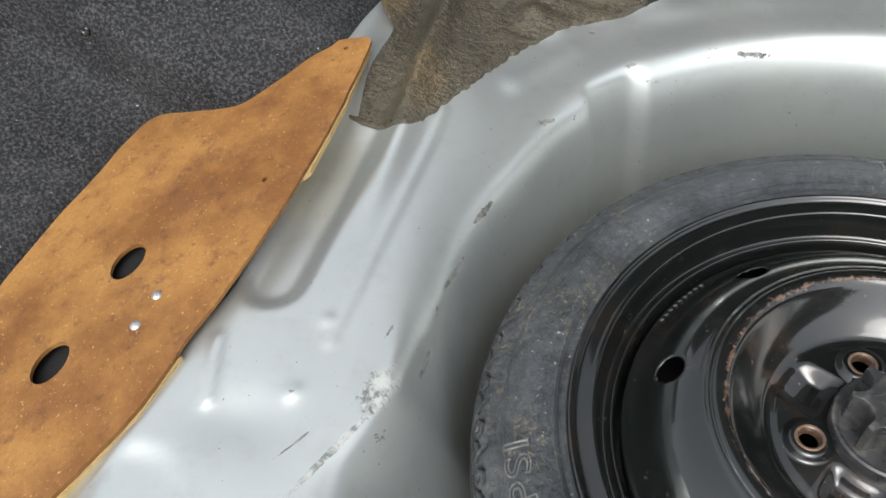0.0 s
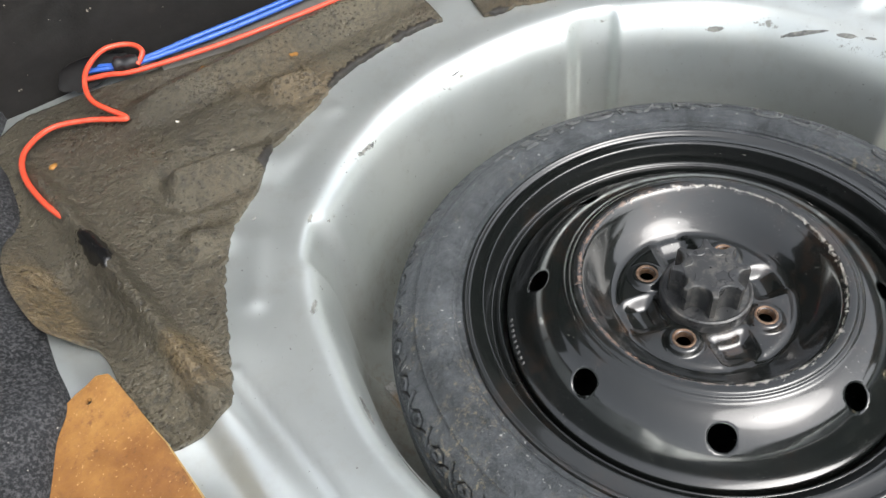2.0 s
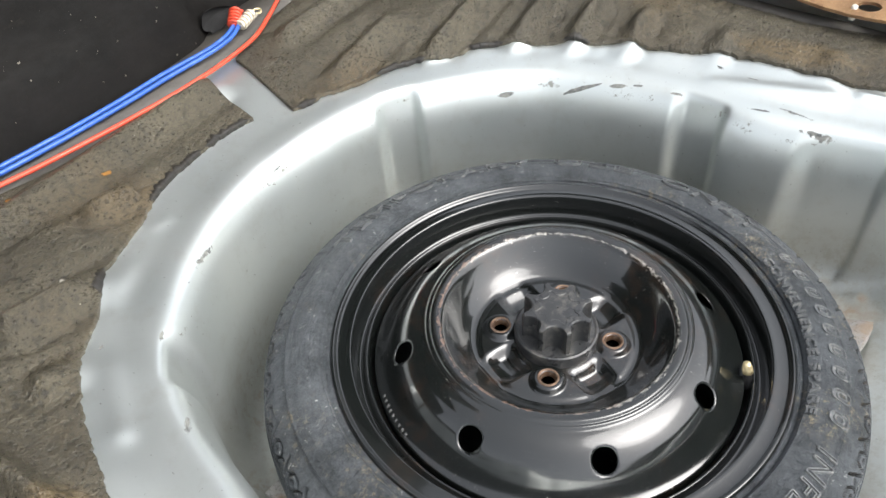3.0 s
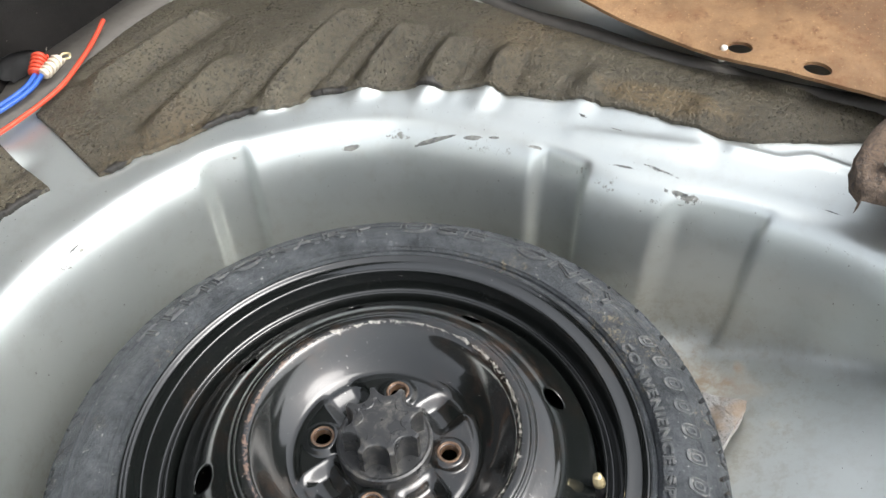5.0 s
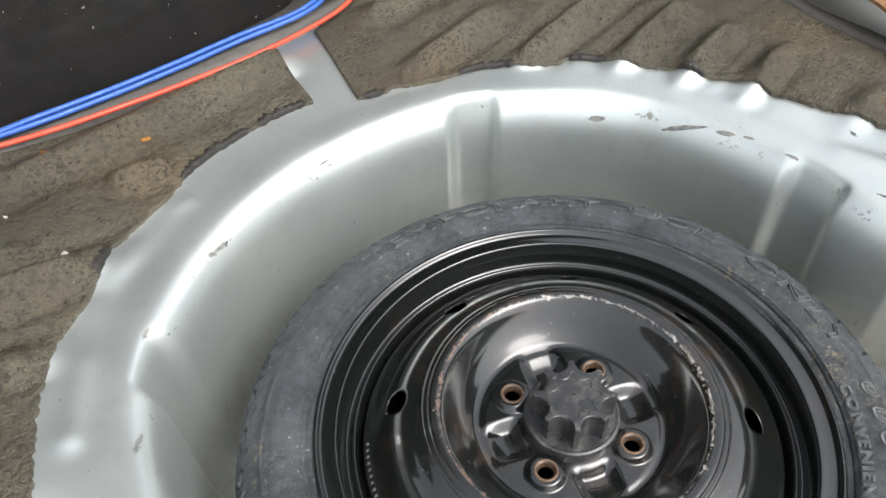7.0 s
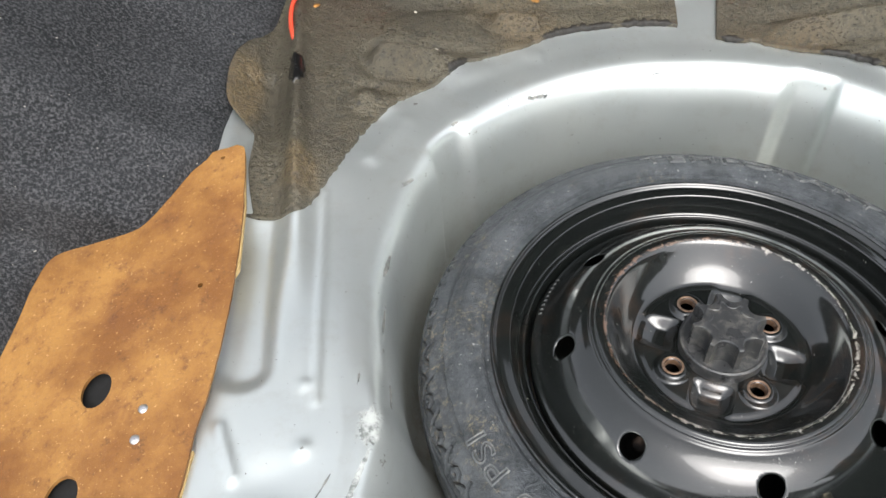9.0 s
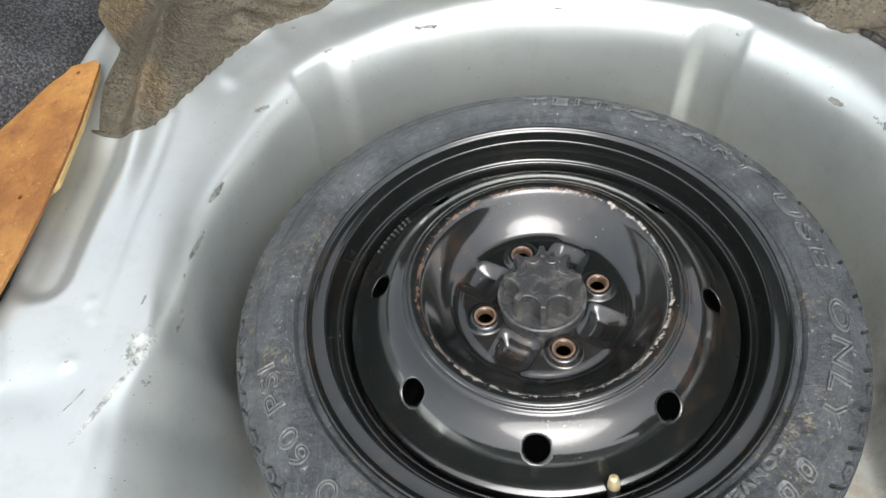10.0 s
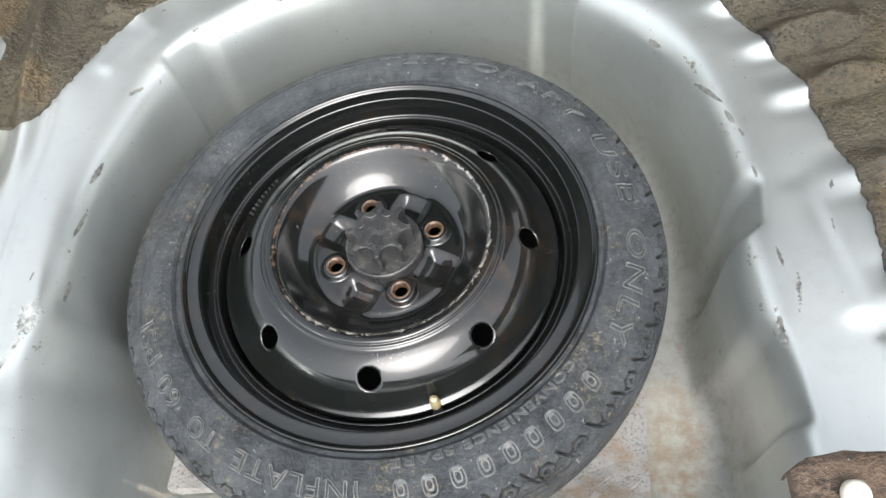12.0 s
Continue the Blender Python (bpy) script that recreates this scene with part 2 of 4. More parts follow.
def black_steel(name, worn):
    """Gloss black paint; worn: with a chipped, rusty ridge at 0.1075 m from the wheel's middle."""
    m = material(name, (0.012, 0.012, 0.012), 0.16, 0.0, 1.0)
    m.node_tree.nodes["Principled BSDF"].inputs["Coat Roughness"].default_value = 0.09
    m.node_tree.nodes["Principled BSDF"].inputs["Specular IOR Level"].default_value = 0.18
    m.node_tree.nodes["Principled BSDF"].inputs["Coat IOR"].default_value = 1.62
    n = Nodes(m)
    dust = n.noise(55, 6, 0.7)
    c = n.mix(n.ramp(dust, (0.58, 0.0), (0.82, 0.35)), (0.0068, 0.0080, 0.0076), (0.06, 0.062, 0.055))
    chips = n.ramp(n.noise(240, 5, 0.8, (1, 0.4, 1)), (0.675, 0.0), (0.70, 1.0))
    mask = n.math("MULTIPLY", chips, 0.7)
    c = n.mix(mask, c, (0.42, 0.41, 0.38))
    r = n.ramp(n.noise(30, 5, 0.7), (0.3, 0.13), (0.75, 0.30))
    # thin brown rust in patches
    c = n.mix(n.math("MULTIPLY", n.ramp(n.noise(11, 4), (0.50, 0.0), (0.66, 1.0)), n.ramp(n.noise(70, 7, 0.8), (0.48, 0.0), (0.64, 0.65))), c, (0.055, 0.033, 0.021))
    if worn:
        sep = n.tree.nodes.new("ShaderNodeSeparateXYZ")
        n.link(n.where, sep.inputs["Vector"])
        # dust specks and fine scuffs in the dish
        c = n.mix(n.math("MULTIPLY", n.ramp(n.noise(15, 3), (0.48, 0.0), (0.62, 1.0)), n.ramp(n.noise(420, 4, 0.7), (0.64, 0.0), (0.70, 0.6))), c, (0.16, 0.15, 0.13))
        x, y = sep.outputs["X"], sep.outputs["Y"]
        away = n.math("SQRT", n.math("ADD", n.math("MULTIPLY", x, x), n.math("MULTIPLY", y, y)))
        near = n.math("SUBTRACT", 1.0, n.math("DIVIDE", n.math("ABSOLUTE", n.math("SUBTRACT", away, 0.1030)), 0.0060))
        ring = n.ramp(n.math("ADD", near, n.math("MULTIPLY", n.math("SUBTRACT", n.noise(150, 9, 0.9), 0.5), 4.2)), (0.98, 0.0), (1.25, 0.8))
        inner = n.math("SUBTRACT", 1.0, n.math("DIVIDE", n.math("ABSOLUTE", n.math("SUBTRACT", away, 0.091)), 0.014))
        haze = n.ramp(n.math("ADD", inner, n.math("MULTIPLY", n.math("SUBTRACT", n.noise(140, 6, 0.85), 0.5), 3.4)), (1.05, 0.0), (1.6, 0.45))
        side = n.math("ADD", n.math("MULTIPLY", x, -4.1), n.math("MULTIPLY", y, 2.4))
        rust = n.mix(n.ramp(n.math("ADD", side, n.noise(30, 5, 0.7)), (0.42, 0.0), (0.75, 1.0)), (0.40, 0.38, 0.34), (0.15, 0.088, 0.058))
        c = n.mix(haze, c, (0.22, 0.2, 0.17))
        c = n.mix(ring, c, rust)
        r = n.mix(n.math("MAXIMUM", ring, haze), r, (0.6, 0.6, 0.6))
    n.colour(c)
    n.rough(r)
    n.bump(n.math("ADD", n.math("MULTIPLY", n.noise(16, 2), 8.0), dust), 0.00045, 0.4)
    return m


def speckled_pad():
    m = material("tar_pad", (0.35, 0.34, 0.33), 0.9)
    n = Nodes(m)
    grit = n.noise(330, 6, 0.85)
    c = n.mix(n.ramp(grit, (0.36, 0.0), (0.48, 1.0)), (0.03, 0.03, 0.028), (0.36, 0.35, 0.335))
    n.colour(n.mix(n.ramp(n.noise(30, 5), (0.5, 0.0), (0.66, 0.75)), c, (0.28, 0.20, 0.13)))
    n.bump(grit, 0.0012, 0.8)
    return m


def plain(name, colour, rough, metal=0.0, wear=(0.2, 0.2, 0.2), amount=0.4, scale=120):
    """A small part's material: its colour with dust or wear in patches."""
    m = material(name, colour, rough, metal)
    n = Nodes(m)
    spots = n.noise(scale, 5, 0.75)
    n.colour(n.mix(n.ramp(spots, (0.5, 0.0), (0.75, amount)), colour, wear))
    n.rough(n.ramp(n.noise(scale * 0.5, 4), (0.3, max(0.05, rough - 0.1)), (0.7, min(1.0, rough + 0.15))))
    n.bump(spots, 0.0003, 0.4)
    return m


SILVER, RUBBER, PAD = silver_paint(), rubber(), speckled_pad()
BOARD = fibreboard("fibreboard", (0.156, 0.060, 0.009), (0.308, 0.152, 0.036))
# same board as above, with the shade on it mixed into a duller brown
BOARD_SHADED = fibreboard("shaded_fibreboard", (0.13, 0.070, 0.030), (0.25, 0.145, 0.066))
MAT = felt_mat("felt_mat", (0.048, 0.041, 0.0265), (0.098, 0.085, 0.056), (0.016, 0.0135, 0.009), 0.27, ((-0.418, 0.29, 88, 0.10, 0.026, 0.5), (0.432, -0.075, 88, 0.11, 0.030, 0.5), (-0.36, 0.17, 90, 0.05, 0.03, 0.7)))
TORN = plain("torn_felt", (0.010, 0.0085, 0.0065), 0.6, wear=(0.06, 0.05, 0.035), amount=0.7, scale=190)
MAT_DARK = felt_mat("dark_felt", (0.10, 0.075, 0.055), (0.16, 0.12, 0.09), (0.04, 0.03, 0.025), 0.8)
FELT = black_felt("charcoal_felt", (0.0125, 0.0130, 0.0140), (0.115, 0.116, 0.120), 380)
DARK_PANEL = worn_vinyl("black_panel", (0.0038, 0.0035, 0.0032), (0.0092, 0.0082, 0.0073))
STEEL, DISC = black_steel("black_steel", False), black_steel("worn_black_steel", True)
PLASTIC = plain("black_plastic", (0.026, 0.027, 0.028), 0.33, wear=(0.16, 0.15, 0.13), amount=0.75, scale=70)
SEAT = plain("bare_lug_seat", (0.13, 0.075, 0.045), 0.45, 0.4, (0.35, 0.30, 0.25), 0.7, 260)
# dust-free groove rubber, also darkened for the shade inside the tread cuts
GROOVE = plain("clean_shaded_rubber", (0.013, 0.013, 0.013), 0.75, wear=(0.13, 0.10, 0.06), amount=0.6)
BRASS = plain("brass", (0.75, 0.62, 0.36), 0.35, 0.7, (0.75, 0.7, 0.5), 0.5, 200)
ORANGE = plain("orange_insulation", (0.62, 0.065, 0.03), 0.38, wear=(0.5, 0.14, 0.08), amount=0.5)
BLUE = plain("blue_insulation", (0.028, 0.10, 0.42), 0.38, wear=(0.1, 0.2, 0.5), amount=0.5)
CREAM = plain("cream_plastic", (0.62, 0.56, 0.45), 0.5, wear=(0.35, 0.28, 0.18), amount=0.6)
TAR = plain("sticky_tar", (0.006, 0.006, 0.006), 0.22, wear=(0.02, 0.018, 0.015))
# near-black that stands in for the shade inside holes and gaps
VOID = plain("hole_shade_black", (0.004, 0.004, 0.004), 0.9, wear=(0.009, 0.008, 0.007))
WHITE = plain("white_plastic", (0.78, 0.74, 0.64), 0.5, wear=(0.5, 0.42, 0.3), amount=0.5)
TAPE = plain("black_tape", (0.010, 0.010, 0.011), 0.4, wear=(0.05, 0.045, 0.04), amount=0.6)
DULL_METAL = plain("dull_grey_metal", (0.085, 0.078, 0.068), 0.58, 0.12, (0.04, 0.036, 0.03), 0.7, 60)
GROUND = plain("concrete", (0.3, 0.29, 0.28), 0.9, wear=(0.2, 0.19, 0.18), amount=0.6, scale=8)
RUBBER_MARK = plain("raised_rubber", (0.090, 0.095, 0.098), 0.45, wear=(0.29, 0.285, 0.26), amount=0.9, scale=150)
RIM_MARK = plain("pale_stamp", (0.10, 0.10, 0.10), 0.5)
METAL = plain("rivet_metal", (0.5, 0.5, 0.5), 0.35, 0.8)
BOARD_EDGE = plain("pale_board_edge", (0.40, 0.28, 0.12), 0.85, wear=(0.22, 0.13, 0.05), amount=0.7, scale=160)


# ---- mesh helpers ----
def mesh_of(bm, name, mat, smooth=True):
    bmesh.ops.recalc_face_normals(bm, faces=bm.faces)
    me = bpy.data.meshes.new(name)
    bm.to_mesh(me)
    bm.free()
    me.materials.append(mat)
    for p in me.polygons:
        p.use_smooth = smooth
    return me


def part(name, bm, mat, parent, label="", smooth=True):
    ob = new(name, mesh_of(bm, name, mat, smooth))
    ob.parent = parent
    return tagged(ob, label)


def thing(name, bm, mat, label, category, group="", kind="", smooth=True):
    return tagged(new(name, mesh_of(bm, name, mat, smooth)), label, category, group, kind)


def holder(name, m, label, category, group="", kind=""):
    ob = new(name)
    ob.empty_display_size = 0.05
    ob.matrix_world = m
    return tagged(ob, label, category, group, kind)


def grid(rows, closed=False):
    """A bmesh sheet from rows of points of equal length; closed joins each row's ends."""
    bm = bmesh.new()
    vs = [[bm.verts.new(p) for p in row] for row in rows]
    for a, b in zip(vs, vs[1:]):
        n = len(a)
        for i in range(n if closed else n - 1):
            j = (i + 1) % n
            bm.faces.new((a[i], a[j], b[j], b[i]))
    return bm


def lathe(profile, n=128):
    return grid([[(r * math.cos(2 * math.pi * k / n), r * math.sin(2 * math.pi * k / n), z) for k in range(n)] for r, z in profile], True)


def box(x0, x1, y0, y1, z0, z1, bevel=0.0):
    bm = bmesh.new()
    bmesh.ops.create_cube(bm, size=1)
    for v in bm.verts:
        v.co = ((x0, x1)[v.co.x > 0], (y0, y1)[v.co.y > 0], (z0, z1)[v.co.z > 0])
    if bevel:
        bmesh.ops.bevel(bm, geom=bm.edges[:], offset=bevel, segments=2, affect="EDGES", profile=0.5)
    return bm


def slab(outline, thick, z=0.0, bevel=0.0):
    """A plate from an outline of (x, y)."""
    bm = bmesh.new()
    f = bm.faces.new([bm.verts.new((x, y, z)) for x, y in outline])
    got = bmesh.ops.extrude_face_region(bm, geom=[f])
    for v in got["geom"]:
        if isinstance(v, bmesh.types.BMVert):
            v.co.z += thick
    return bm


def table(points):
    """A smooth function through (x, y) points."""
    px, py = [p[0] for p in points], [p[1] for p in points]
    h = [b - a for a, b in zip(px, px[1:])]
    s = [(b - a) / k for a, b, k in zip(py, py[1:], h)]
    m = [s[0]] + [0.0 if a * b <= 0 else 2 * a * b / (a + b) for a, b in zip(s, s[1:])] + [s[-1]]

    def value(x):
        if x <= px[0]:
            return py[0]
        if x >= px[-1]:
            return py[-1]
        i = 0
        while x > px[i + 1]:
            i += 1
        t = (x - px[i]) / h[i]
        return ((1 + 2 * t) * (1 - t) ** 2 * py[i] + t * (1 - t) ** 2 * h[i] * m[i]
                + t * t * (3 - 2 * t) * py[i + 1] + t * t * (t - 1) * h[i] * m[i + 1])
    return value


def ease(a, b, x):
    t = min(1.0, max(0.0, (x - a) / (b - a)))
    return t * t * (3 - 2 * t)


# ---- the floor pan: wheel well, lip and deck ----
LIP = table([(-180, 0.298), (-171, 0.298), (-165, 0.301), (-160, 0.314), (-155, 0.334), (-150, 0.348), (-140, 0.39),
             (-130, 0.44), (-120, 0.472), (-108, 0.47), (-90, 0.45), (-72, 0.47), (-60, 0.48), (-50, 0.468), (-43, 0.44),
             (-38, 0.42), (-29, 0.378), (-20, 0.346), (-8, 0.330), (0, 0.333), (14, 0.340), (22, 0.347), (30, 0.354),
             (40, 0.355), (58, 0.354), (75, 0.345), (88, 0.339), (102, 0.334), (117, 0.329), (131, 0.325), (143, 0.317),
             (157, 0.304), (164, 0.302), (173, 0.3), (180, 0.298)])
WALL = table([(-0.07, 0.0), (-0.045, 0.002), (-0.034, 0.008), (-0.026, 0.022), (-0.021, 0.05), (-0.0185, 0.1), (-0.0160, 0.138),
              (-0.0105, 0.163), (-0.002, 0.178), (0.009, 0.1845), (0.025, 0.1872), (0.055, 0.188)])
# recesses in the well's wall: middle in degrees, half width, depth, width of the soft edge, side of the sharp edge
RECESSES = ((132.5, 6.0, 0.008, 4.0, -1), (58.2, 5.2, 0.011, 3.4, 1), (-1.3, 5.9, 0.011, 3.6, 1), (-26, 7.0, 0.009, 4.0, 1))
# beads across the deck: y, x start, x end, half width, height
BEADS = ((0.466, -0.28, 0.08, 0.018, 0.0085), (0.462, 0.17, 0.38, 0.016, 0.009), (0.370, 0.15, 0.30, 0.0145, 0.010), (0.300, 0.235, 0.45, 0.0145, 0.012), (0.225, 0.30, 0.445, 0.0135, 0.012),
         (0.164, 0.315, 0.445, 0.013, 0.012), (0.102, 0.335, 0.45, 0.013, 0.011), (0.003, 0.37, 0.45, 0.014, 0.007), (-0.117, 0.38, 0.44, 0.016, 0.007))
# the felt mats' edge round the well
EDGE = table([(-34, 0.56), (-30, 0.522), (-28.5, 0.499), (-25.7, 0.470), (-22.7, 0.4435), (-19.7, 0.4295), (-16.9, 0.4242), (-12, 0.418), (-5.7, 0.4135), (-1, 0.4105), (2.5, 0.4075), (5, 0.403),
              (10.5, 0.402), (14, 0.4055), (17, 0.4068), (21, 0.4032), (24.3, 0.4043), (28, 0.4058), (31.5, 0.404), (36, 0.4055), (41, 0.406), (44, 0.398), (48, 0.394), (52, 0.3965), (59, 0.392), (63, 0.387),
              (66, 0.386), (69, 0.3885), (72, 0.384), (73.8, 0.3838), (75, 0.388), (79, 0.395), (81.6, 0.4015), (85, 0.4035), (92, 0.402), (99.5, 0.4005), (104.2, 0.3970), (108.5, 0.391), (113, 0.3915), (118.5, 0.3925),
              (122, 0.388), (126.8, 0.3845), (132, 0.3878), (140, 0.3845), (149, 0.377), (155, 0.376), (160, 0.3795), (160.6, 0.383), (161.8, 0.42)])


def bump_at(x, y, cx, cy, rx, ry):
    return math.exp(-((x - cx) / rx) ** 2 - ((y - cy) / ry) ** 2)


def stroke(x, y, x0, y0, x1, y1):
    """Distance from (x, y) to a straight stroke."""
    dx, dy = x1 - x0, y1 - y0
    t = min(1.0, max(0.0, ((x - x0) * dx + (y - y0) * dy) / (dx * dx + dy * dy)))
    return math.hypot(x - x0 - t * dx, y - y0 - t * dy)


def ridge(q):
    """A pressed ridge with a shallow dip along its foot; q is the distance in half widths."""
    return math.exp(-q * q) - 0.35 * math.exp(-2.5 * (q - 1.9) ** 2)


def plain_deck(x, y):
    """Height of the deck without its beads."""
    deg = math.degrees(math.atan2(y, x))
    d = math.hypot(x, y) - LIP(deg)
    z = 0.188
    z += 0.022 * ease(0.02, 0.15, d) * ease(-45, -15, deg) * (ease(0.09, 0.2, y) if x < 0 else 1)
    return z


def deck(x, y):
    """Height of the sheet metal outside the well."""
    z = plain_deck(x, y)
    # the beads flatten out before the bare lip
    least = 0.34 if x > 0 else 0.1
    full = least + (1 - least) * ease(-0.012, 0.035, math.hypot(x, y) - EDGE(math.degrees(math.atan2(y, x))))
    for by, x0, x1, w, h in BEADS:
        off = abs(y - by) / w
        z += full * h * (math.exp(-off ** 2 * 1.5) - 0.4 * math.exp(-(off - 1.75) ** 2 * 2.5)) * ease(x0 - 0.005, x0 + 0.045, x) * (1 - ease(x1 - 0.03, x1 + 0.02, x))
    if x < -0.1:
        # long trough beside the board, with a round end
        q = stroke(x, y, -0.3985, -0.028, -0.398, 0.30)
        z -= 0.0075 * (1 - ease(0.010, 0.030, q))
        z += 0.0018 * math.exp(-(stroke(x, y, -0.338, 0.157, -0.342, -0.068) / 0.0028) ** 2)
        z += 0.003 * math.exp(-(stroke(x, y, -0.411, -0.083, -0.397, -0.125) / 0.004) ** 2)
        z -= 0.003 * (1 - ease(0.02, 0.036, math.hypot(x + 0.414, y + 0.190)))
        z += 0.0025 * bump_at(x, y, -0.351, -0.106, 0.006, 0.006) + 0.002 * bump_at(x, y, -0.35, -0.052, 0.005, 0.005)
        z -= 0.004 * bump_at(x, y, -0.37, -0.13, 0.03, 0.02)
        z -= 0.075 * ease(-0.425, -0.64, x) * (1 - ease(0.16, 0.24, y)) + 0.012 * ease(-0.425, -0.46, x) * (1 - ease(0.1, 0.2, y))
        z += 0.009 * math.exp(-((x + 0.365 + 0.02 * (y - 0.3)) / 0.0095) ** 2) * ease(0.0, 0.16, y) * (1 - ease(0.42, 0.48, y))
        z -= 0.005 * math.exp(-((x + 0.393) / 0.009) ** 2) * ease(0.19, 0.24, y) * (1 - ease(0.40, 0.46, y))
        z += 0.0030 * math.exp(-(stroke(x, y, -0.256, 0.256, -0.292, 0.206) / 0.0115) ** 2) + 0.0016 * math.exp(-(stroke(x, y, -0.115, 0.362, -0.05, 0.348) / 0.010) ** 2) + 0.0020 * math.exp(-(stroke(x, y, -0.208, 0.320, -0.170, 0.339) / 0.013) ** 2)
        # short beads running in from the lip, as broad ridges
        z += full * 0.012 * ridge(stroke(x, y, -0.275, 0.343, -0.19, 0.337) / 0.0130)
        z += full * 0.008 * ridge(stroke(x, y, -0.295, 0.280, -0.25, 0.271) / 0.0115)
        z += full * 0.008 * ridge(stroke(x, y, -0.140, 0.408, -0.07, 0.398) / 0.0115)
    if x > 0.3:
        z += 0.0035 * math.exp(-(min(stroke(x, y, 0.396, -0.155, 0.399, -0.2), stroke(x, y, 0.399, -0.2, 0.414, -0.225), stroke(x, y, 0.414, -0.225, 0.412, -0.275)) / 0.005) ** 2)
        z += 0.0045 * math.exp(-(stroke(x, y, 0.362, -0.01, 0.381, -0.122) / 0.012) ** 2)
    return z


def well_floor(x, y):
    """Height of the well's floor: it climbs towards the rear."""
    return 0.45 * 0.5 * (math.sqrt((y + 0.175) ** 2 + 0.0006) - (y + 0.175))


def leaning(deg, u):
    """Height of the wall over the floor where it leans out at the well's rear left corner."""
    foot = LIP(deg) - 0.255
    return 0.186 * ease(-1.25, 0.22, u / foot) if u < 0.22 * foot else WALL(u)


def build_pan():
    n = 720
    rear, side = 0.66, 0.80
    us = [-0.07, -0.058, -0.05, -0.045, -0.040, -0.036, -0.032, -0.029, -0.026, -0.024, -0.022, -0.021, -0.0195, -0.018, -0.0165,
          -0.015, -0.0125, -0.010, -0.0075, -0.005, -0.002, 0.001, 0.004, 0.008, 0.012, 0.017, 0.023, 0.030]
    us += [0.030 + 0.0033 * k for k in range(1, 56)] + [0.22, 0.24, 0.26, 0.29, 0.32, 0.36, 0.4, 0.5]
    rows = [[] for _ in range(len(us) + 7)]
    for k in range(n):
        deg = -180 + 360 * k / n
        a = radians(deg)
        c, s = math.cos(a), math.sin(a)
        r0 = LIP(deg)
        dent = sum(d * ease(-w, -w + 1.8, side * (deg - m)) * (1 - ease(w - e, w, side * (deg - m))) for m, w, d, e, side in RECESSES)
        for i, f in enumerate((0.02, 0.3, 0.5, 0.65, 0.78, 0.88, 0.95)):
            r = (r0 - 0.072) * f
            x, y = r * c, r * s
            rows[i].append((x, y, well_floor(x, y) + 0.0015 * noise.noise((x * 9, y * 9, 0)) * ease(0.1, 0.3, f)))
        for i, u in enumerate(us):
            r = min(r0 + u, rear / -s if s < -0.1 else 9.0, side / max(0.1, abs(c)))
            lean = ease(-177, -164, deg) * (1 - ease(-138, -112, deg))
            z = WALL(u)
            if lean > 0 and u < 0.03:
                z += (min(leaning(deg, u), 0.186) - z) * lean
            z += well_floor(r * c, r * s) * max(0.0, 1 - z / 0.15) if u < 0 else 0.0
            if u < 0.015:
                r += dent * (1 - ease(-0.014, 0.012, u)) * ease(-0.04, -0.02, u)
                r += 0.0012 * noise.noise((c * 4, s * 4, z * 9))
            if u > 0.012:
                z += (deck(r * c, r * s) - 0.188) * ease(0.012, 0.05, u)
            rows[i + 7].append((r * c, r * s, z + 0.0006 * noise.noise((r * c * 14, r * s * 14, 2))))
    return grid(rows, True)


floor = thing("floor", build_pan(), SILVER, "silver painted pressed steel boot floor with a scuffed wheel well", "boot floor", kind="structure")
solid = floor.modifiers.new("thickness", "SOLIDIFY")
solid.thickness, solid.offset = 0.0015, -1

# ---- felt mats on the deck ----
FAR_RIGHT = table([(-34, 0.591), (-27.3, 0.565), (-6.7, 0.499), (8.3, 0.518), (19.4, 0.568), (29.6, 0.631), (39.9, 0.7), (46.1, 0.692), (58.5, 0.616), (65.6, 0.562), (75.9, 0.492)])
FAR_LEFT = table([(80.6, 0.488), (92.8, 0.518), (100.8, 0.539), (112, 0.562), (115.4, 0.588), (119.3, 0.622), (123, 0.648), (126, 0.650), (128.5, 0.625), (133.9, 0.575), (140.5, 0.553), (147, 0.516), (149.0, 0.499), (150.2, 0.468), (156.1, 0.446), (161.5, 0.424)])


def mat_top(x, y, inset=1.0):
    """Height of the mats' upper side."""
    z, flat = deck(x, y), plain_deck(x, y)
    low = z + 0.0035
    z += 0.0045 + 0.55 * inset * max(0.0, z - flat)
    z += 0.0005 * noise.noise((x * 150, y * 150, 1)) + 0.0005 * noise.noise((x * 80, y * 80, 1)) + 0.0007 * noise.noise((x * 40, y * 40, 1)) + 0.0013 * noise.noise((x * 12, y * 12, 4)) * inset
    return max(z, low) + 0.5 * max(0.0, -0.402 - x) * ease(0.19, 0.23, y) * (1 - ease(0.36, 0.44, y))


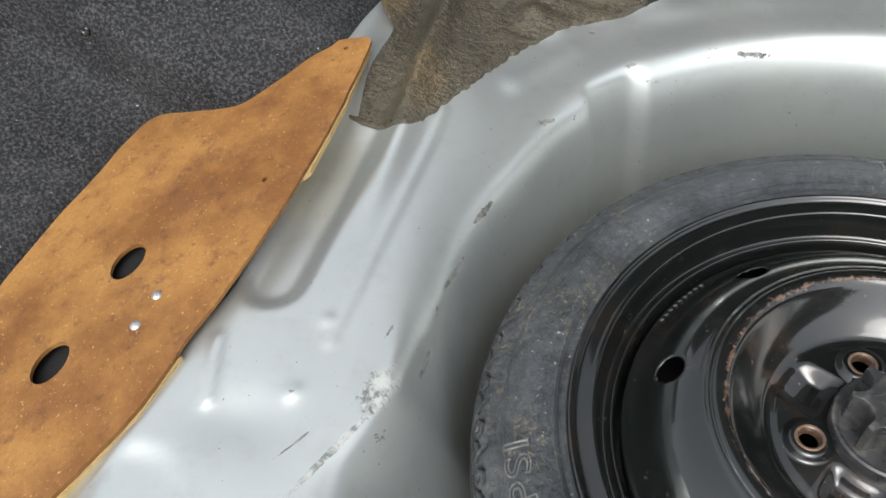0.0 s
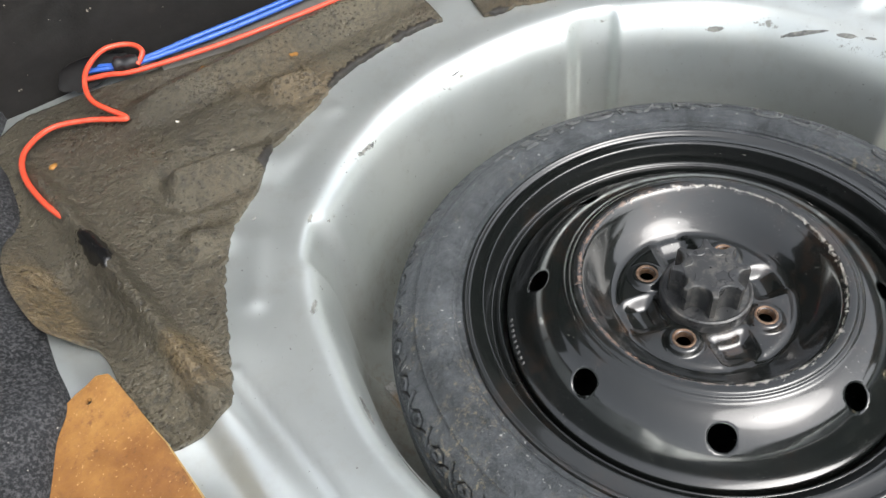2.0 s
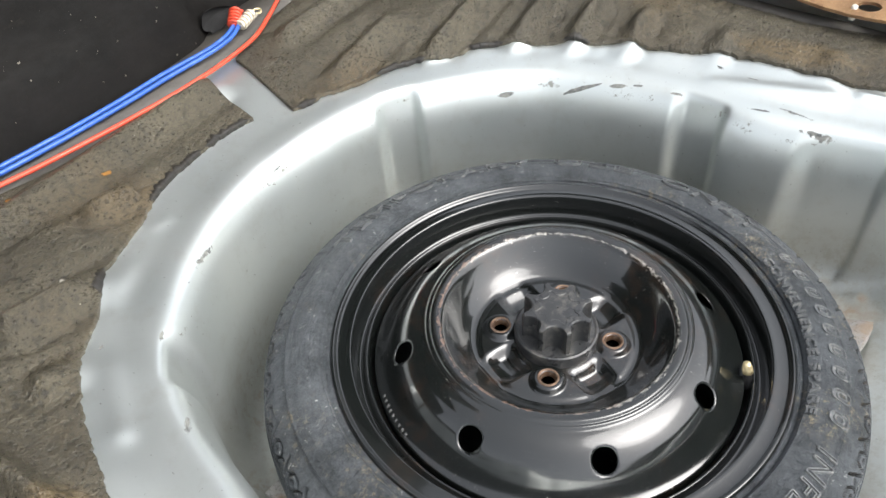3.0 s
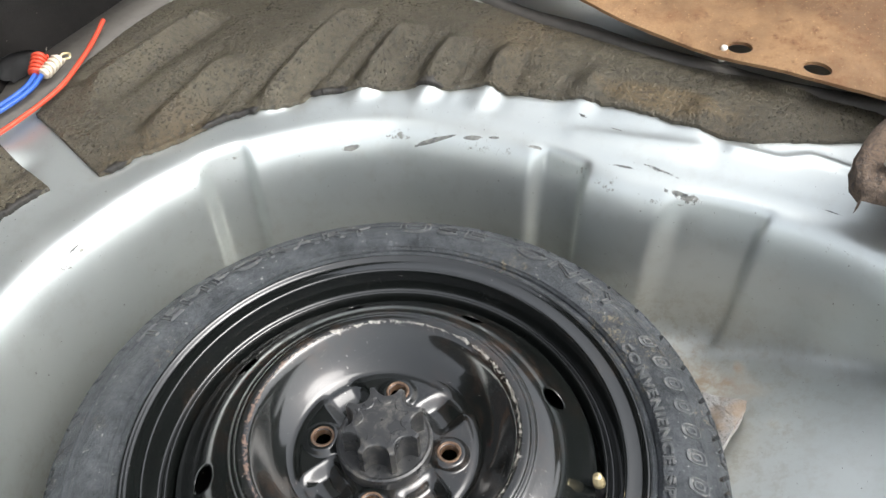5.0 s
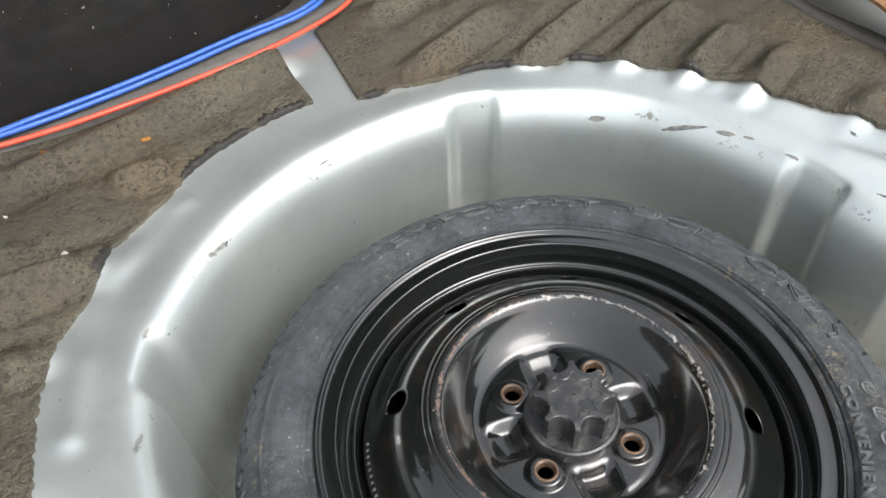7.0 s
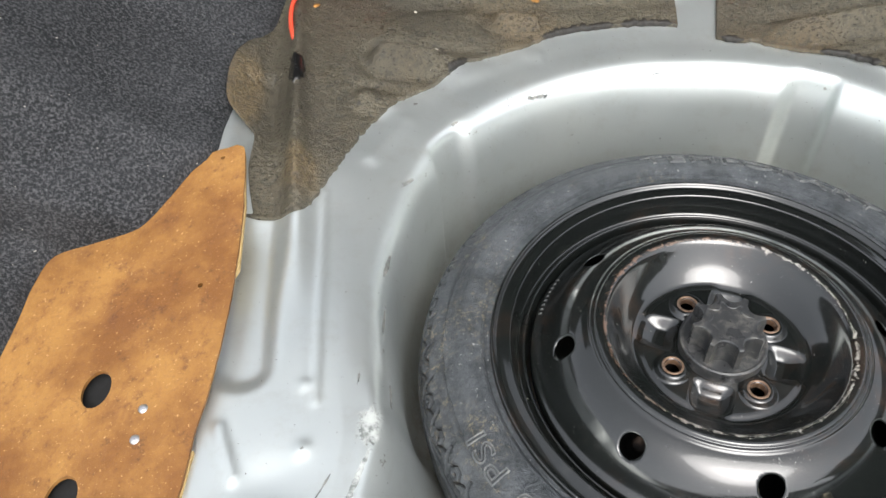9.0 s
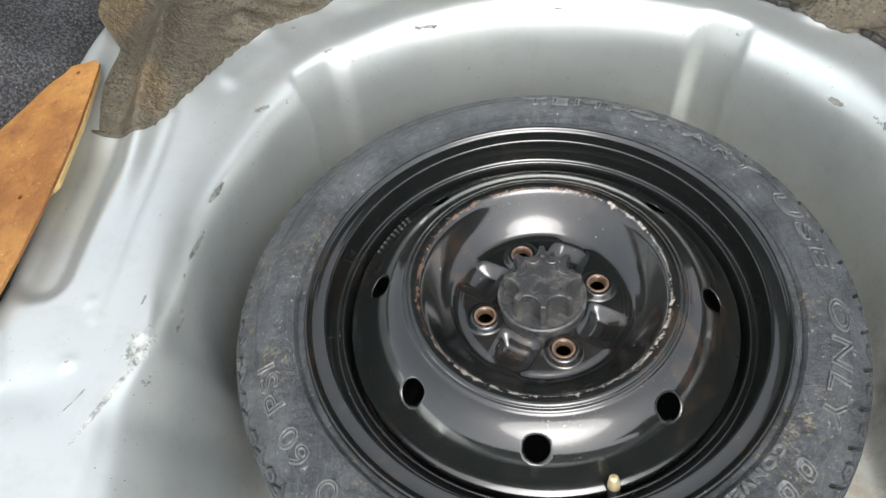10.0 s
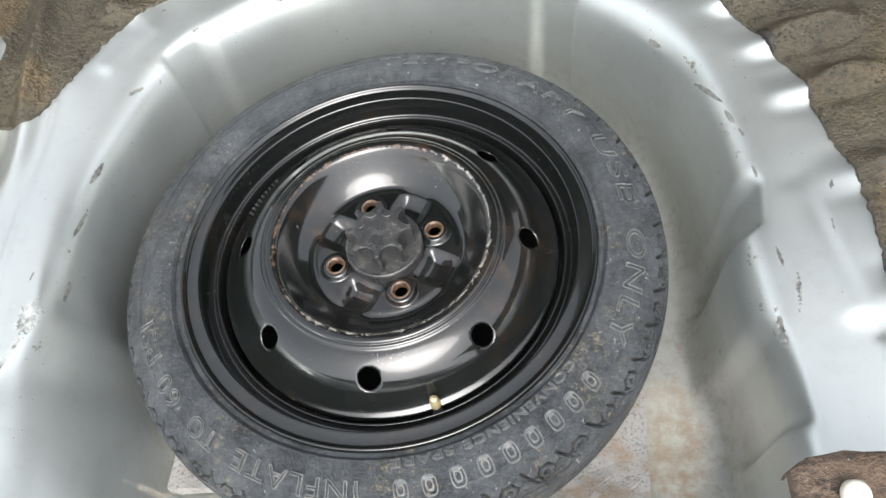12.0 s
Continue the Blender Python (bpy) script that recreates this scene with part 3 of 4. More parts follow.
def build_mat(d0, d1, reach):
    n = int((d1 - d0) * 5)
    m_ = 110
    rows = []
    for k in range(n + 1):
        deg = d0 + (d1 - d0) * k / n
        a = radians(deg)
        r0 = EDGE(deg) + 0.0022 * noise.noise((deg * 0.9, 3, 0)) + 0.0012 * noise.noise((deg * 4, 7, 0))
        r1 = reach(deg)
        row = []
        for j in range(m_ + 1):
            r = r0 + max(0.012, r1 - r0) * (j / m_) ** 1.15
            x, y = r * math.cos(a), r * math.sin(a)
            z = mat_top(x, y, ease(0, 0.025, r - r0))
            row.append((x, y, z))
        first, last = row[0], row[-1]
        rows.append([(first[0], first[1], first[2] - 0.0045)] + row + [(last[0], last[1], last[2] - 0.0045)])
    rows.insert(0, [(x, y, z - 0.0045) for x, y, z in rows[0]])
    rows.append([(x, y, z - 0.0045) for x, y, z in rows[-1]])
    return grid(rows)


def build_fringe(d0, d1):
    """The torn, tarry rim of a mat from d0 to d1 degrees: ragged inwards, with a crumbled top."""
    n = int((d1 - d0) * 7)
    rows = []
    for k in range(n + 1):
        deg = d0 + (d1 - d0) * k / n
        a = radians(deg)
        r0 = EDGE(deg) + 0.0022 * noise.noise((deg * 0.9, 3, 0)) + 0.0012 * noise.noise((deg * 4, 7, 0))
        fade = ease(d0, d0 + 1.2, deg) * (1 - ease(d1 - 1.2, d1, deg))
        wide = fade * max(0.0012, 0.0062 + 0.006 * noise.noise((deg * 1.1, 11, 0)) + 0.0035 * noise.noise((deg * 5.5, 5, 0)))
        row = []
        for f, up in ((-0.10, -0.0040), (-0.12, -0.0004), (0.02, 0.0009), (0.35, 0.0012), (0.7, 0.0009), (1.0, -0.0006)):
            r = r0 + f * wide
            x, y = r * math.cos(a), r * math.sin(a)
            row.append((x, y, mat_top(x, y, ease(0, 0.025, r - r0)) + fade * (up + (0.0012 * noise.noise((x * 420, y * 420, 3)) if 0 < f < 1 else 0.0))))
        rows.append(row)
    return grid(rows)


for first, last, far, label, torn in ((-33, 75.2, FAR_RIGHT, "grey brown felt mat moulded over the floor's beads", ((70.5, 74.8), (49.5, 59), (35.5, 42), (21, 26))),
                                      (81.4, 161.8, FAR_LEFT, "grey brown felt mat with a burnt hole at the corner", ((82.0, 91), (91.5, 104.5), (118, 123)))):
    mat_ = thing("floor_mat", build_mat(first, last, far), MAT, label, "floor mat", "felt mats")
    for a0, a1 in torn:
        part("torn_edge", build_fringe(a0, a1), TORN, mat_, "dark tarry torn edge")


def build_rear_mat():
    rows = []
    for i in range(29):
        t = i / 28
        x = 0.283 + 0.32 * t
        edge = -0.268 + 0.011 * ease(0, 0.06, t) - 0.05 * ease(0.15, 0.7, t) + 0.003 * noise.noise((t * 22, 1, 0))
        row = [(x, edge + 0.002, 0.253), (x, edge, 0.261)]
        row += [(x, edge - 0.19 * s, 0.267 + 0.01 * s + 0.002 * noise.noise((x * 30, s * 9, 0))) for s in (0, 0.05, 0.15, 0.3, 0.5, 0.75, 1)]
        rows.append(row)
    rows.insert(0, [(x + 0.001, y, z - 0.012) for x, y, z in rows[0]])
    return grid(rows)


thing("rear_mat", build_rear_mat(), MAT_DARK, "dark brown felt flap over the rear sill corner", "floor mat", "felt mats")
clip = thing("trim_clip", lathe([(0.0005, 0.009), (0.006, 0.0085), (0.0085, 0.006), (0.009, 0.0), (0.005, -0.001), (0.005, -0.012)], 20), WHITE,
             "small white plastic trim clip in the rear mat", "clip")
clip.matrix_world = pose(0.315, -0.284, 0.270, 12, 20, 0)


# ---- pad under the wheel ----
def build_pad():
    out = []
    x0, x1, y0, y1 = -0.218, 0.240, -0.212, 0.18
    for a, b in (((x0, y1), (x0 - 0.002, y0 + 0.014)), ((x0, y0 + 0.014), (x0 + 0.012, y0 + 0.012)), ((x0 + 0.05, y0 + 0.014), (0.10, y0 + 0.026)),
                 ((0.115, y0 + 0.01), (0.135, y0 - 0.012)), ((0.14, y0 - 0.016), (0.225, y0 - 0.03)), ((0.228, y0 - 0.028), (x1, -0.12)), ((x1, -0.11), (x1, y1))):
        for k in range(8):
            t = k / 8
            j = 0.0016 * noise.noise((a[0] * 50 + t * 7, a[1] * 50, 3))
            out.append((a[0] + (b[0] - a[0]) * t + j, a[1] + (b[1] - a[1]) * t + j))
    bm = slab(out, 0.019, 0.002)
    bmesh.ops.triangulate(bm, faces=bm.faces[:])
    bmesh.ops.subdivide_edges(bm, edges=bm.edges[:], cuts=3, use_grid_fill=True)
    for v in bm.verts:
        v.co.z += well_floor(v.co.x, v.co.y)
        # the loose corner has puffed up and crumpled
        v.co.z += (0.010 * bump_at(v.co.x, v.co.y, 0.185, -0.228, 0.035, 0.022) + 0.003 * noise.noise(v.co * 45) * ease(-0.15, -0.2, v.co.y)) * (v.co.z > 0.012)
    return bm


thing("sound_pad", build_pad(), PAD, "speckled grey tar pad lying under the tyre", "pad", smooth=False)


# ---- boards ----
def board_outline():
    return [(-0.410, 0.194), (-0.425, 0.198), (-0.441, 0.197), (-0.463, 0.184), (-0.477, 0.157), (-0.495, 0.132), (-0.513, 0.123), (-0.551, 0.121), (-0.585, 0.119), (-0.596, 0.097), (-0.602, 0.034),
            (-0.612, -0.064), (-0.623, -0.183), (-0.628, -0.43), (-0.509, -0.425), (-0.478, -0.255), (-0.456, -0.201), (-0.433, -0.145), (-0.425, -0.093), (-0.414, -0.035), (-0.407, 0.034), (-0.405, 0.121)]


def smooth_loop(points, step=0.006):
    """The outline with more points and slightly worn edges."""
    out = []
    n = len(points)
    for i in range(n):
        p0, p1, p2, p3 = (Vector(points[(i + k) % n]) for k in (-1, 0, 1, 2))
        m = max(1, int((p2 - p1).length / step))
        for k in range(m):
            t = k / m
            tight = 0.35
            m1, m2 = (p2 - p0) * tight, (p3 - p1) * tight
            if (p2 - p1).length > 0.12:
                m1, m2 = (p2 - p1), (p2 - p1)
            q = ((2 * t ** 3 - 3 * t ** 2 + 1) * p1 + (t ** 3 - 2 * t ** 2 + t) * m1 + (-2 * t ** 3 + 3 * t ** 2) * p2 + (t ** 3 - t ** 2) * m2)
            w = 0.0009 * noise.noise((q.x * 70, q.y * 70, 5))
            out.append((q.x + w, q.y - w))
    return out


def holed_plate(outline, holes, thick):
    """A plate with round holes through it: the outline and holes are filled as one face, then given depth."""
    bm = bmesh.new()
    loops = [outline] + [[(cx + rx * math.cos(2 * math.pi * k / 28) , cy + ry * math.sin(2 * math.pi * k / 28)) for k in range(28)] for cx, cy, rx, ry in holes]
    edges = []
    for loop in loops:
        vs = [bm.verts.new((x, y, 0)) for x, y in loop]
        edges += [bm.edges.new((a, b)) for a, b in zip(vs, vs[1:] + vs[:1])]
    bmesh.ops.triangle_fill(bm, edges=edges, use_beauty=True)
    got = bmesh.ops.extrude_face_region(bm, geom=bm.faces[:])
    for v in got["geom"]:
        if isinstance(v, bmesh.types.BMVert):
            v.co.z += thick
    return bm


def tilt(bm, fn):
    for v in bm.verts:
        v.co.z += fn(v.co.x, v.co.y)
    return bm


def left_plane(x, y):
    return 0.1895 + 0.073 * (y + 0.03) + 0.237 * (x + 0.46)


board = holder("board", pose(-0.49, -0.05, 0.19), "orange brown hardboard side panel with two round holes", "board", "hardboard panels")


def on(parent, ob):
    ob.matrix_parent_inverse = parent.matrix_world.inverted()
    return ob


HOLES = [(-0.509, -0.037, 0.0120, 0.0158), (-0.519, -0.1205, 0.0125, 0.0158), (-0.435, 0.041, 0.0022, 0.0022), (-0.429, 0.186, 0.0022, 0.0022)]
on(board, part("panel", tilt(holed_plate(smooth_loop(board_outline()), HOLES, 0.0035), left_plane), BOARD, board, smooth=False))
backing = [(-0.415, 0.18), (-0.45, 0.178), (-0.49, 0.13), (-0.575, 0.105), (-0.60, -0.06), (-0.61, -0.41), (-0.505, -0.41), (-0.448, -0.19), (-0.42, -0.04)]
# added sheet, coloured near black so the board's holes look deep
on(board, part("backing", tilt(slab(backing, 0.002, -0.009), left_plane), VOID, board, "added near-black sheet under the board, for the shade in its holes", smooth=False))
for x, y in ((-0.4672, -0.063), (-0.4697, -0.087)):
    rivet = on(board, part("rivet", lathe([(0.0003, 0.0014), (0.0022, 0.0012), (0.0036, 0.0004), (0.0040, -0.0006)], 16), METAL, board, "small bright rivet"))
    rivet.data.transform(Matrix.Translation((x, y, left_plane(x, y) + 0.0038)))
strip = [(-0.4088, 0.188), (-0.42, 0.185), (-0.42, 0.042), (-0.4075, 0.047), (-0.4042, 0.053), (-0.4036, 0.121)]
on(board, part("edge_strip", tilt(slab(strip, 0.0045, -0.005), left_plane), BOARD_EDGE, board, "pale yellow cut edge of a second layer", smooth=False))
strip = [(-0.4252, -0.103), (-0.438, -0.108), (-0.509, -0.425), (-0.502, -0.425), (-0.4765, -0.255), (-0.4545, -0.201), (-0.4315, -0.145)]
on(board, part("edge_strip", tilt(slab(strip, 0.0045, -0.005), left_plane), BOARD_EDGE, board, "pale yellow cut edge of a second layer", smooth=False))


def right_plane(x, y):
    return 0.238 + 0.15 * (x - 0.48) + 0.03 * y + 0.004 * math.sin(y * 24)


R_OUT = [(0.573, 0.172), (0.547, 0.137), (0.53, 0.084), (0.508, 0.01), (0.499, -0.054), (0.486, -0.117), (0.482, -0.172), (0.48, -0.214), (0.484, -0.266), (0.496, -0.416), (0.676, -0.41),
         (0.66, -0.102), (0.648, -0.019), (0.606, -0.009), (0.581, 0.008), (0.572, 0.033), (0.576, 0.06), (0.598, 0.073), (0.638, 0.08), (0.634, 0.168)]
board2 = holder("board", pose(0.6, -0.1, 0.23), "hardboard side panel, coloured duller for its shade, with wavy lower edge", "board", "hardboard panels")
on(board2, part("panel", tilt(holed_plate(smooth_loop(R_OUT), [(0.506, -0.127, 0.0095, 0.0125), (0.496, -0.204, 0.0095, 0.0135)], 0.0035), right_plane), BOARD_SHADED, board2, smooth=False))
on(board2, part("rivet", lathe([(0.0005, 0.249), (0.003, 0.2485), (0.0035, 0.246), (0.0035, 0.232)], 14), WHITE, board2, "small white rivet"))
board2.children[-1].data.transform(Matrix.Translation((0.500, -0.113, -0.006)))


# ---- walls round the boot ----
def sheet(base, rise, fine=6):
    """A wall over a line of base points, smoothed along the line."""
    pts = []
    for i in range(len(base) - 1):
        p0, p1, p2, p3 = (Vector(base[min(len(base) - 1, max(0, i + k))]) for k in (-1, 0, 1, 2))
        for k in range(fine):
            t = k / fine
            pts.append(0.5 * ((2 * p1) + (p2 - p0) * t + (2 * p0 - 5 * p1 + 4 * p2 - p3) * t * t + (3 * p1 - p0 - 3 * p2 + p3) * t ** 3))
    pts.append(Vector(base[-1]))
    return grid([[(p.x + dx + 0.004 * noise.noise((p.y * 12, dz * 12, 0)), p.y + dy, p.z + dz + 0.004 * noise.noise((p.y * 9, dx * 12, 5))) for p in pts] for dx, dy, dz in rise])


LEFT = [(-0.66, -0.75, 0.12), (-0.649, -0.295, 0.1351), (-0.619, -0.078, 0.1581), (-0.6, 0.048, 0.1718), (-0.592, 0.088, 0.1766), (-0.578, 0.113, 0.1818), (-0.544, 0.117, 0.1901), (-0.508, 0.12, 0.1989), (-0.493, 0.128, 0.203),
        (-0.476, 0.152, 0.2088), (-0.461, 0.177, 0.2142), (-0.443, 0.196, 0.2185), (-0.436, 0.235, 0.2165), (-0.431, 0.279, 0.217), (-0.426, 0.348, 0.219), (-0.402, 0.401, 0.219), (-0.388, 0.463, 0.219), (-0.384, 0.515, 0.219), (-0.355, 0.566, 0.219), (-0.335, 0.599, 0.219)]
RISE = [(0.004, 0, -0.012), (0, 0, 0.0), (-0.008, 0, 0.006), (-0.03, 0, 0.017), (-0.06, 0, 0.032), (-0.1, 0, 0.056), (-0.14, 0, 0.09), (-0.19, 0, 0.135)]
wall_left = thing("wall_left", sheet(LEFT, RISE), FELT, "charcoal felt boot side trim with a small clip hole", "side trim", kind="structure")
button = part("trim_button", lathe([(0.0012, -0.001), (0.0018, 0.0006), (0.0028, 0.0010), (0.0036, 0.0004), (0.004, -0.003)], 18), STEEL, wall_left, "small dark trim fastener")
button.matrix_world = pose(-0.607, 0.109, 0.258, 0, 20, 0)
BACK = [(-0.447, 0.575, 0.203), (-0.345, 0.562, 0.208), (-0.279, 0.558, 0.21), (-0.226, 0.550, 0.211), (-0.169, 0.545, 0.211), (-0.122, 0.538, 0.211), (-0.008, 0.526, 0.211), (0.084, 0.531, 0.211), (0.129, 0.536, 0.211), (0.154, 0.548, 0.21), (0.191, 0.563, 0.21), (0.261, 0.569, 0.211), (0.432, 0.585, 0.211), (0.85, 0.60, 0.211)]
B_RISE = [(0, 0.006, -0.015), (0, 0.0, 0), (0, 0.002, 0.006), (0, 0.012, 0.03), (0, 0.03, 0.075), (0, 0.036, 0.08), (0, 0.04, 0.085), (0, 0.075, 0.18), (0, 0.14, 0.4), (0, 0.2, 0.62)]
thing("wall_back", sheet(BACK, B_RISE), DARK_PANEL, "worn black seat back panel with a seam", "seat back", kind="structure")
thing("wall_back_3", box(-0.9, 0.9, 0.86, 0.88, 0.1, 0.85, 0.004), DARK_PANEL, "black seat back behind the gap", "seat back", kind="structure")
SILL = [(-0.207, 0.534, 0.214), (-0.103, 0.515, 0.214), (-0.008, 0.508, 0.214), (0.085, 0.51, 0.214), (0.175, 0.524, 0.214), (0.245, 0.536, 0.214), (0.323, 0.547, 0.214), (0.516, 0.567, 0.214)]
thing("sill_strip", sheet(SILL, [(0, 0.036, -0.006), (0, 0.035, 0.0015), (0, 0.016, 0.002), (0, 0.014, 0.004), (0, 0.0, 0.004), (0, -0.02, 0.001), (0, -0.021, -0.008)]), DULL_METAL,
      "dull grey metal strip along the seat back", "metal strip")
# unseen side wall, added; its height cuts low sky light on the right
thing("wall_right", box(0.80, 0.83, -0.8, 0.70, 0.1, 0.50, 0.004), FELT, "unseen black felt wall added to hold light off the right side", "side trim", kind="structure")
LEDGE = [(0.591, 0.296, 0.209), (0.563, 0.218, 0.209), (0.539, 0.175, 0.209), (0.517, 0.076, 0.209), (0.498, -0.059, 0.208), (0.493, -0.159, 0.207), (0.5, -0.266, 0.205), (0.515, -0.497, 0.203)]
thing("ledge", sheet(LEDGE, [(0.0, 0, -0.006), (0.003, 0, 0.005), (0.010, 0, 0.0075), (0.022, 0, 0.006), (0.028, 0, 0.001), (0.075, 0, -0.006), (0.30, 0, -0.01)]), DULL_METAL,
      "dull grey pressed steel ledge beside the mat", "ledge", kind="structure")
# added block behind the view: shades the rear floor, darkens low reflections
thing("wall_rear", box(-0.85, 0.85, -0.70, -0.66, -0.05, 0.285, 0.004), DARK_PANEL, "unseen black block added at the rear to cut low light", "sill", kind="structure")
# out-of-view overhead plate, added to keep sky light off the far mats
thing("ceiling", box(-0.46, 0.68, 0.42, 0.88, 0.74, 0.76, 0.004), DARK_PANEL, "unseen dark plate added over the far deck to block sky light", "shelf", kind="structure")
# unseen plate, added and sized for the dark it reflects in the wheel
thing("wall_lid", box(-0.24, 0.66, 0.42, 0.44, 0.74, 1.28, 0.004), DARK_PANEL, "unseen dark upright plate added to shade the boot from ahead", "boot lid", kind="structure")
thing("ground", box(-60, 60, -60, 60, -0.56, -0.5, 0.0), GROUND, "grey concrete ground under the car", "ground", kind="structure")


# ---- wires ----
def tube(points, radius, fine=10, ring=10):
    pts = []
    for i in range(len(points) - 1):
        p0, p1, p2, p3 = (Vector(points[min(len(points) - 1, max(0, i + k))]) for k in (-1, 0, 1, 2))
        for k in range(fine):
            t = k / fine
            pts.append(0.5 * ((2 * p1) + (p2 - p0) * t + (2 * p0 - 5 * p1 + 4 * p2 - p3) * t * t + (3 * p1 - p0 - 3 * p2 + p3) * t ** 3))
    pts.append(Vector(points[-1]))
    rows = []
    for i, p in enumerate(pts):
        way = (pts[min(i + 1, len(pts) - 1)] - pts[max(i - 1, 0)]).normalized()
        side = way.cross(Vector((0, 0, 1)))
        side = side.normalized() if side.length > 1e-4 else Vector((1, 0, 0))
        up = side.cross(way)
        rows.append([p + radius * (math.cos(2 * math.pi * k / ring) * side + math.sin(2 * math.pi * k / ring) * up) for k in range(ring)])
    bm = grid(rows, True)
    bm.verts.ensure_lookup_table()
    n = len(bm.verts)
    bm.faces.new(bm.verts[:ring])
    bm.faces.new(bm.verts[n - ring:])
    return bm


thing("orange_wire", tube([(-0.227, 0.524, 0.227), (-0.216, 0.530, 0.235), (-0.223, 0.546, 0.239), (-0.248, 0.551, 0.241), (-0.275, 0.534, 0.235), (-0.286, 0.499, 0.228), (-0.272, 0.458, 0.222),
                           (-0.282, 0.466, 0.221), (-0.302, 0.483, 0.222), (-0.332, 0.495, 0.223), (-0.362, 0.477, 0.224), (-0.375, 0.441, 0.225), (-0.375, 0.392, 0.224), (-0.366, 0.348, 0.222)], 0.0026),
      ORANGE, "orange insulated wire looped over the felt mat", "wire", "wires")
thing("orange_wire", tube([(-0.276, 0.549, 0.222), (-0.254, 0.537, 0.223), (-0.232, 0.52, 0.224), (-0.16, 0.499, 0.224), (-0.094, 0.485, 0.225), (-0.027, 0.476, 0.225), (0.04, 0.472, 0.224), (0.104, 0.474, 0.223),
                           (0.162, 0.481, 0.224), (0.205, 0.496, 0.227), (0.245, 0.515, 0.229), (0.283, 0.536, 0.232)], 0.0026),
      ORANGE, "orange insulated wire along the seat back", "wire", "wires")
for off, lift in ((0.0, 0.0), (0.008, 0.0015)):
    thing("blue_wire", tube([(-0.29, 0.565 + off, 0.225), (-0.262, 0.552 + off, 0.225), (-0.227, 0.531 + off * 0.5, 0.225), (-0.16, 0.517 + off, 0.225 + lift), (-0.088, 0.509 + off, 0.225 + lift), (-0.018, 0.505 + off, 0.225 + lift), (0.049, 0.504 + off, 0.225 + lift),
                             (0.112, 0.498 + off, 0.227), (0.144, 0.499 + off, 0.229), (0.166, 0.506 + off, 0.232)], 0.0027), BLUE, "blue insulated wire along the seat back", "wire", "wires")


def build_gap(x, y, z, wide, high):
    """A torn slot in the trim, wide at its left end: a shallow dish, black for its shade."""
    rows = []
    for f, back in ((1.0, 0.0), (0.9, 0.004), (0.5, 0.008), (0.03, 0.009)):
        row = []
        for k in range(36):
            a = 2 * math.pi * k / 36
            r = 1 + 0.18 * noise.noise((math.cos(a) * 2.5, math.sin(a) * 2.5, 4))
            row.append((x + wide * f * r * math.cos(a), y + back + 0.005 * math.sin(a) * f, z + high * f * r * math.sin(a) * (1.15 - 0.5 * math.cos(a))))
        rows.append(row)
    return grid(rows, True)


# shallow dishes on the wall; their black is the shade of the openings
thing("trim_gap", build_gap(-0.262, 0.5465, 0.2285, 0.036, 0.011), VOID, "torn gap, its shade coloured black, where the wires come through", "gap", kind="structure")
thing("trim_gap", build_gap(0.172, 0.545, 0.232, 0.026, 0.010), VOID, "torn gap in the trim behind the connectors, its shade coloured black", "gap", kind="structure")


def wrapped(a, b, radius, turns, mat, name, label, category):
    """A sleeve round a wire's end: a core with coils on it."""
    a, b = Vector(a), Vector(b)
    ob = holder(name, Matrix.Translation(a), label, category, "wire ends")
    on(ob, part("core", tube([a, (a + b) / 2, b], radius * 0.85, 6, 12), mat, ob))
    way = (b - a).normalized()
    side = way.cross(Vector((0, 0, 1))).normalized()
    up = side.cross(way)
    pts = [a + (b - a) * (k / (turns * 8)) + radius * (math.cos(k * math.pi / 4) * side + math.sin(k * math.pi / 4) * up) for k in range(turns * 8 + 1)]
    on(ob, part("coil", tube(pts, radius * 0.28, 2, 6), mat, ob))
    return ob


wrapped((0.164, 0.512, 0.232), (0.186, 0.527, 0.239), 0.0068, 5, ORANGE, "wire_connector", "orange ribbed connector on the blue wires", "connector")
wrapped((0.166, 0.504, 0.232), (0.194, 0.509, 0.236), 0.0058, 5, CREAM, "wire_connector", "cream ribbed connector with bare copper tip", "connector")
thing("copper_tip", tube([(0.194, 0.509, 0.236), (0.201, 0.511, 0.237), (0.206, 0.507, 0.236), (0.202, 0.503, 0.234), (0.198, 0.506, 0.234)], 0.0012), BRASS, "bare copper wire end of a connector", "wire end")


def build_tape(points, w):
    bm = tube(points, w, 5, 12)
    for v in bm.verts:
        v.co += Vector((noise.noise(v.co * 160), noise.noise(v.co * 160 + Vector((9, 0, 0))), noise.noise(v.co * 160 + Vector((0, 9, 0))))) * 0.0022
    return bm


thing("tape_wrap", build_tape([(-0.243, 0.540, 0.227), (-0.234, 0.534, 0.228), (-0.223, 0.529, 0.227)], 0.0072), TAPE, "black tape wrapped round the wires", "tape")
thing("tape_wrap", build_tape([(-0.366, 0.361, 0.225), (-0.366, 0.348, 0.223), (-0.367, 0.332, 0.222)], 0.0038), TAPE, "black tape wrapped round the wire's end", "tape")


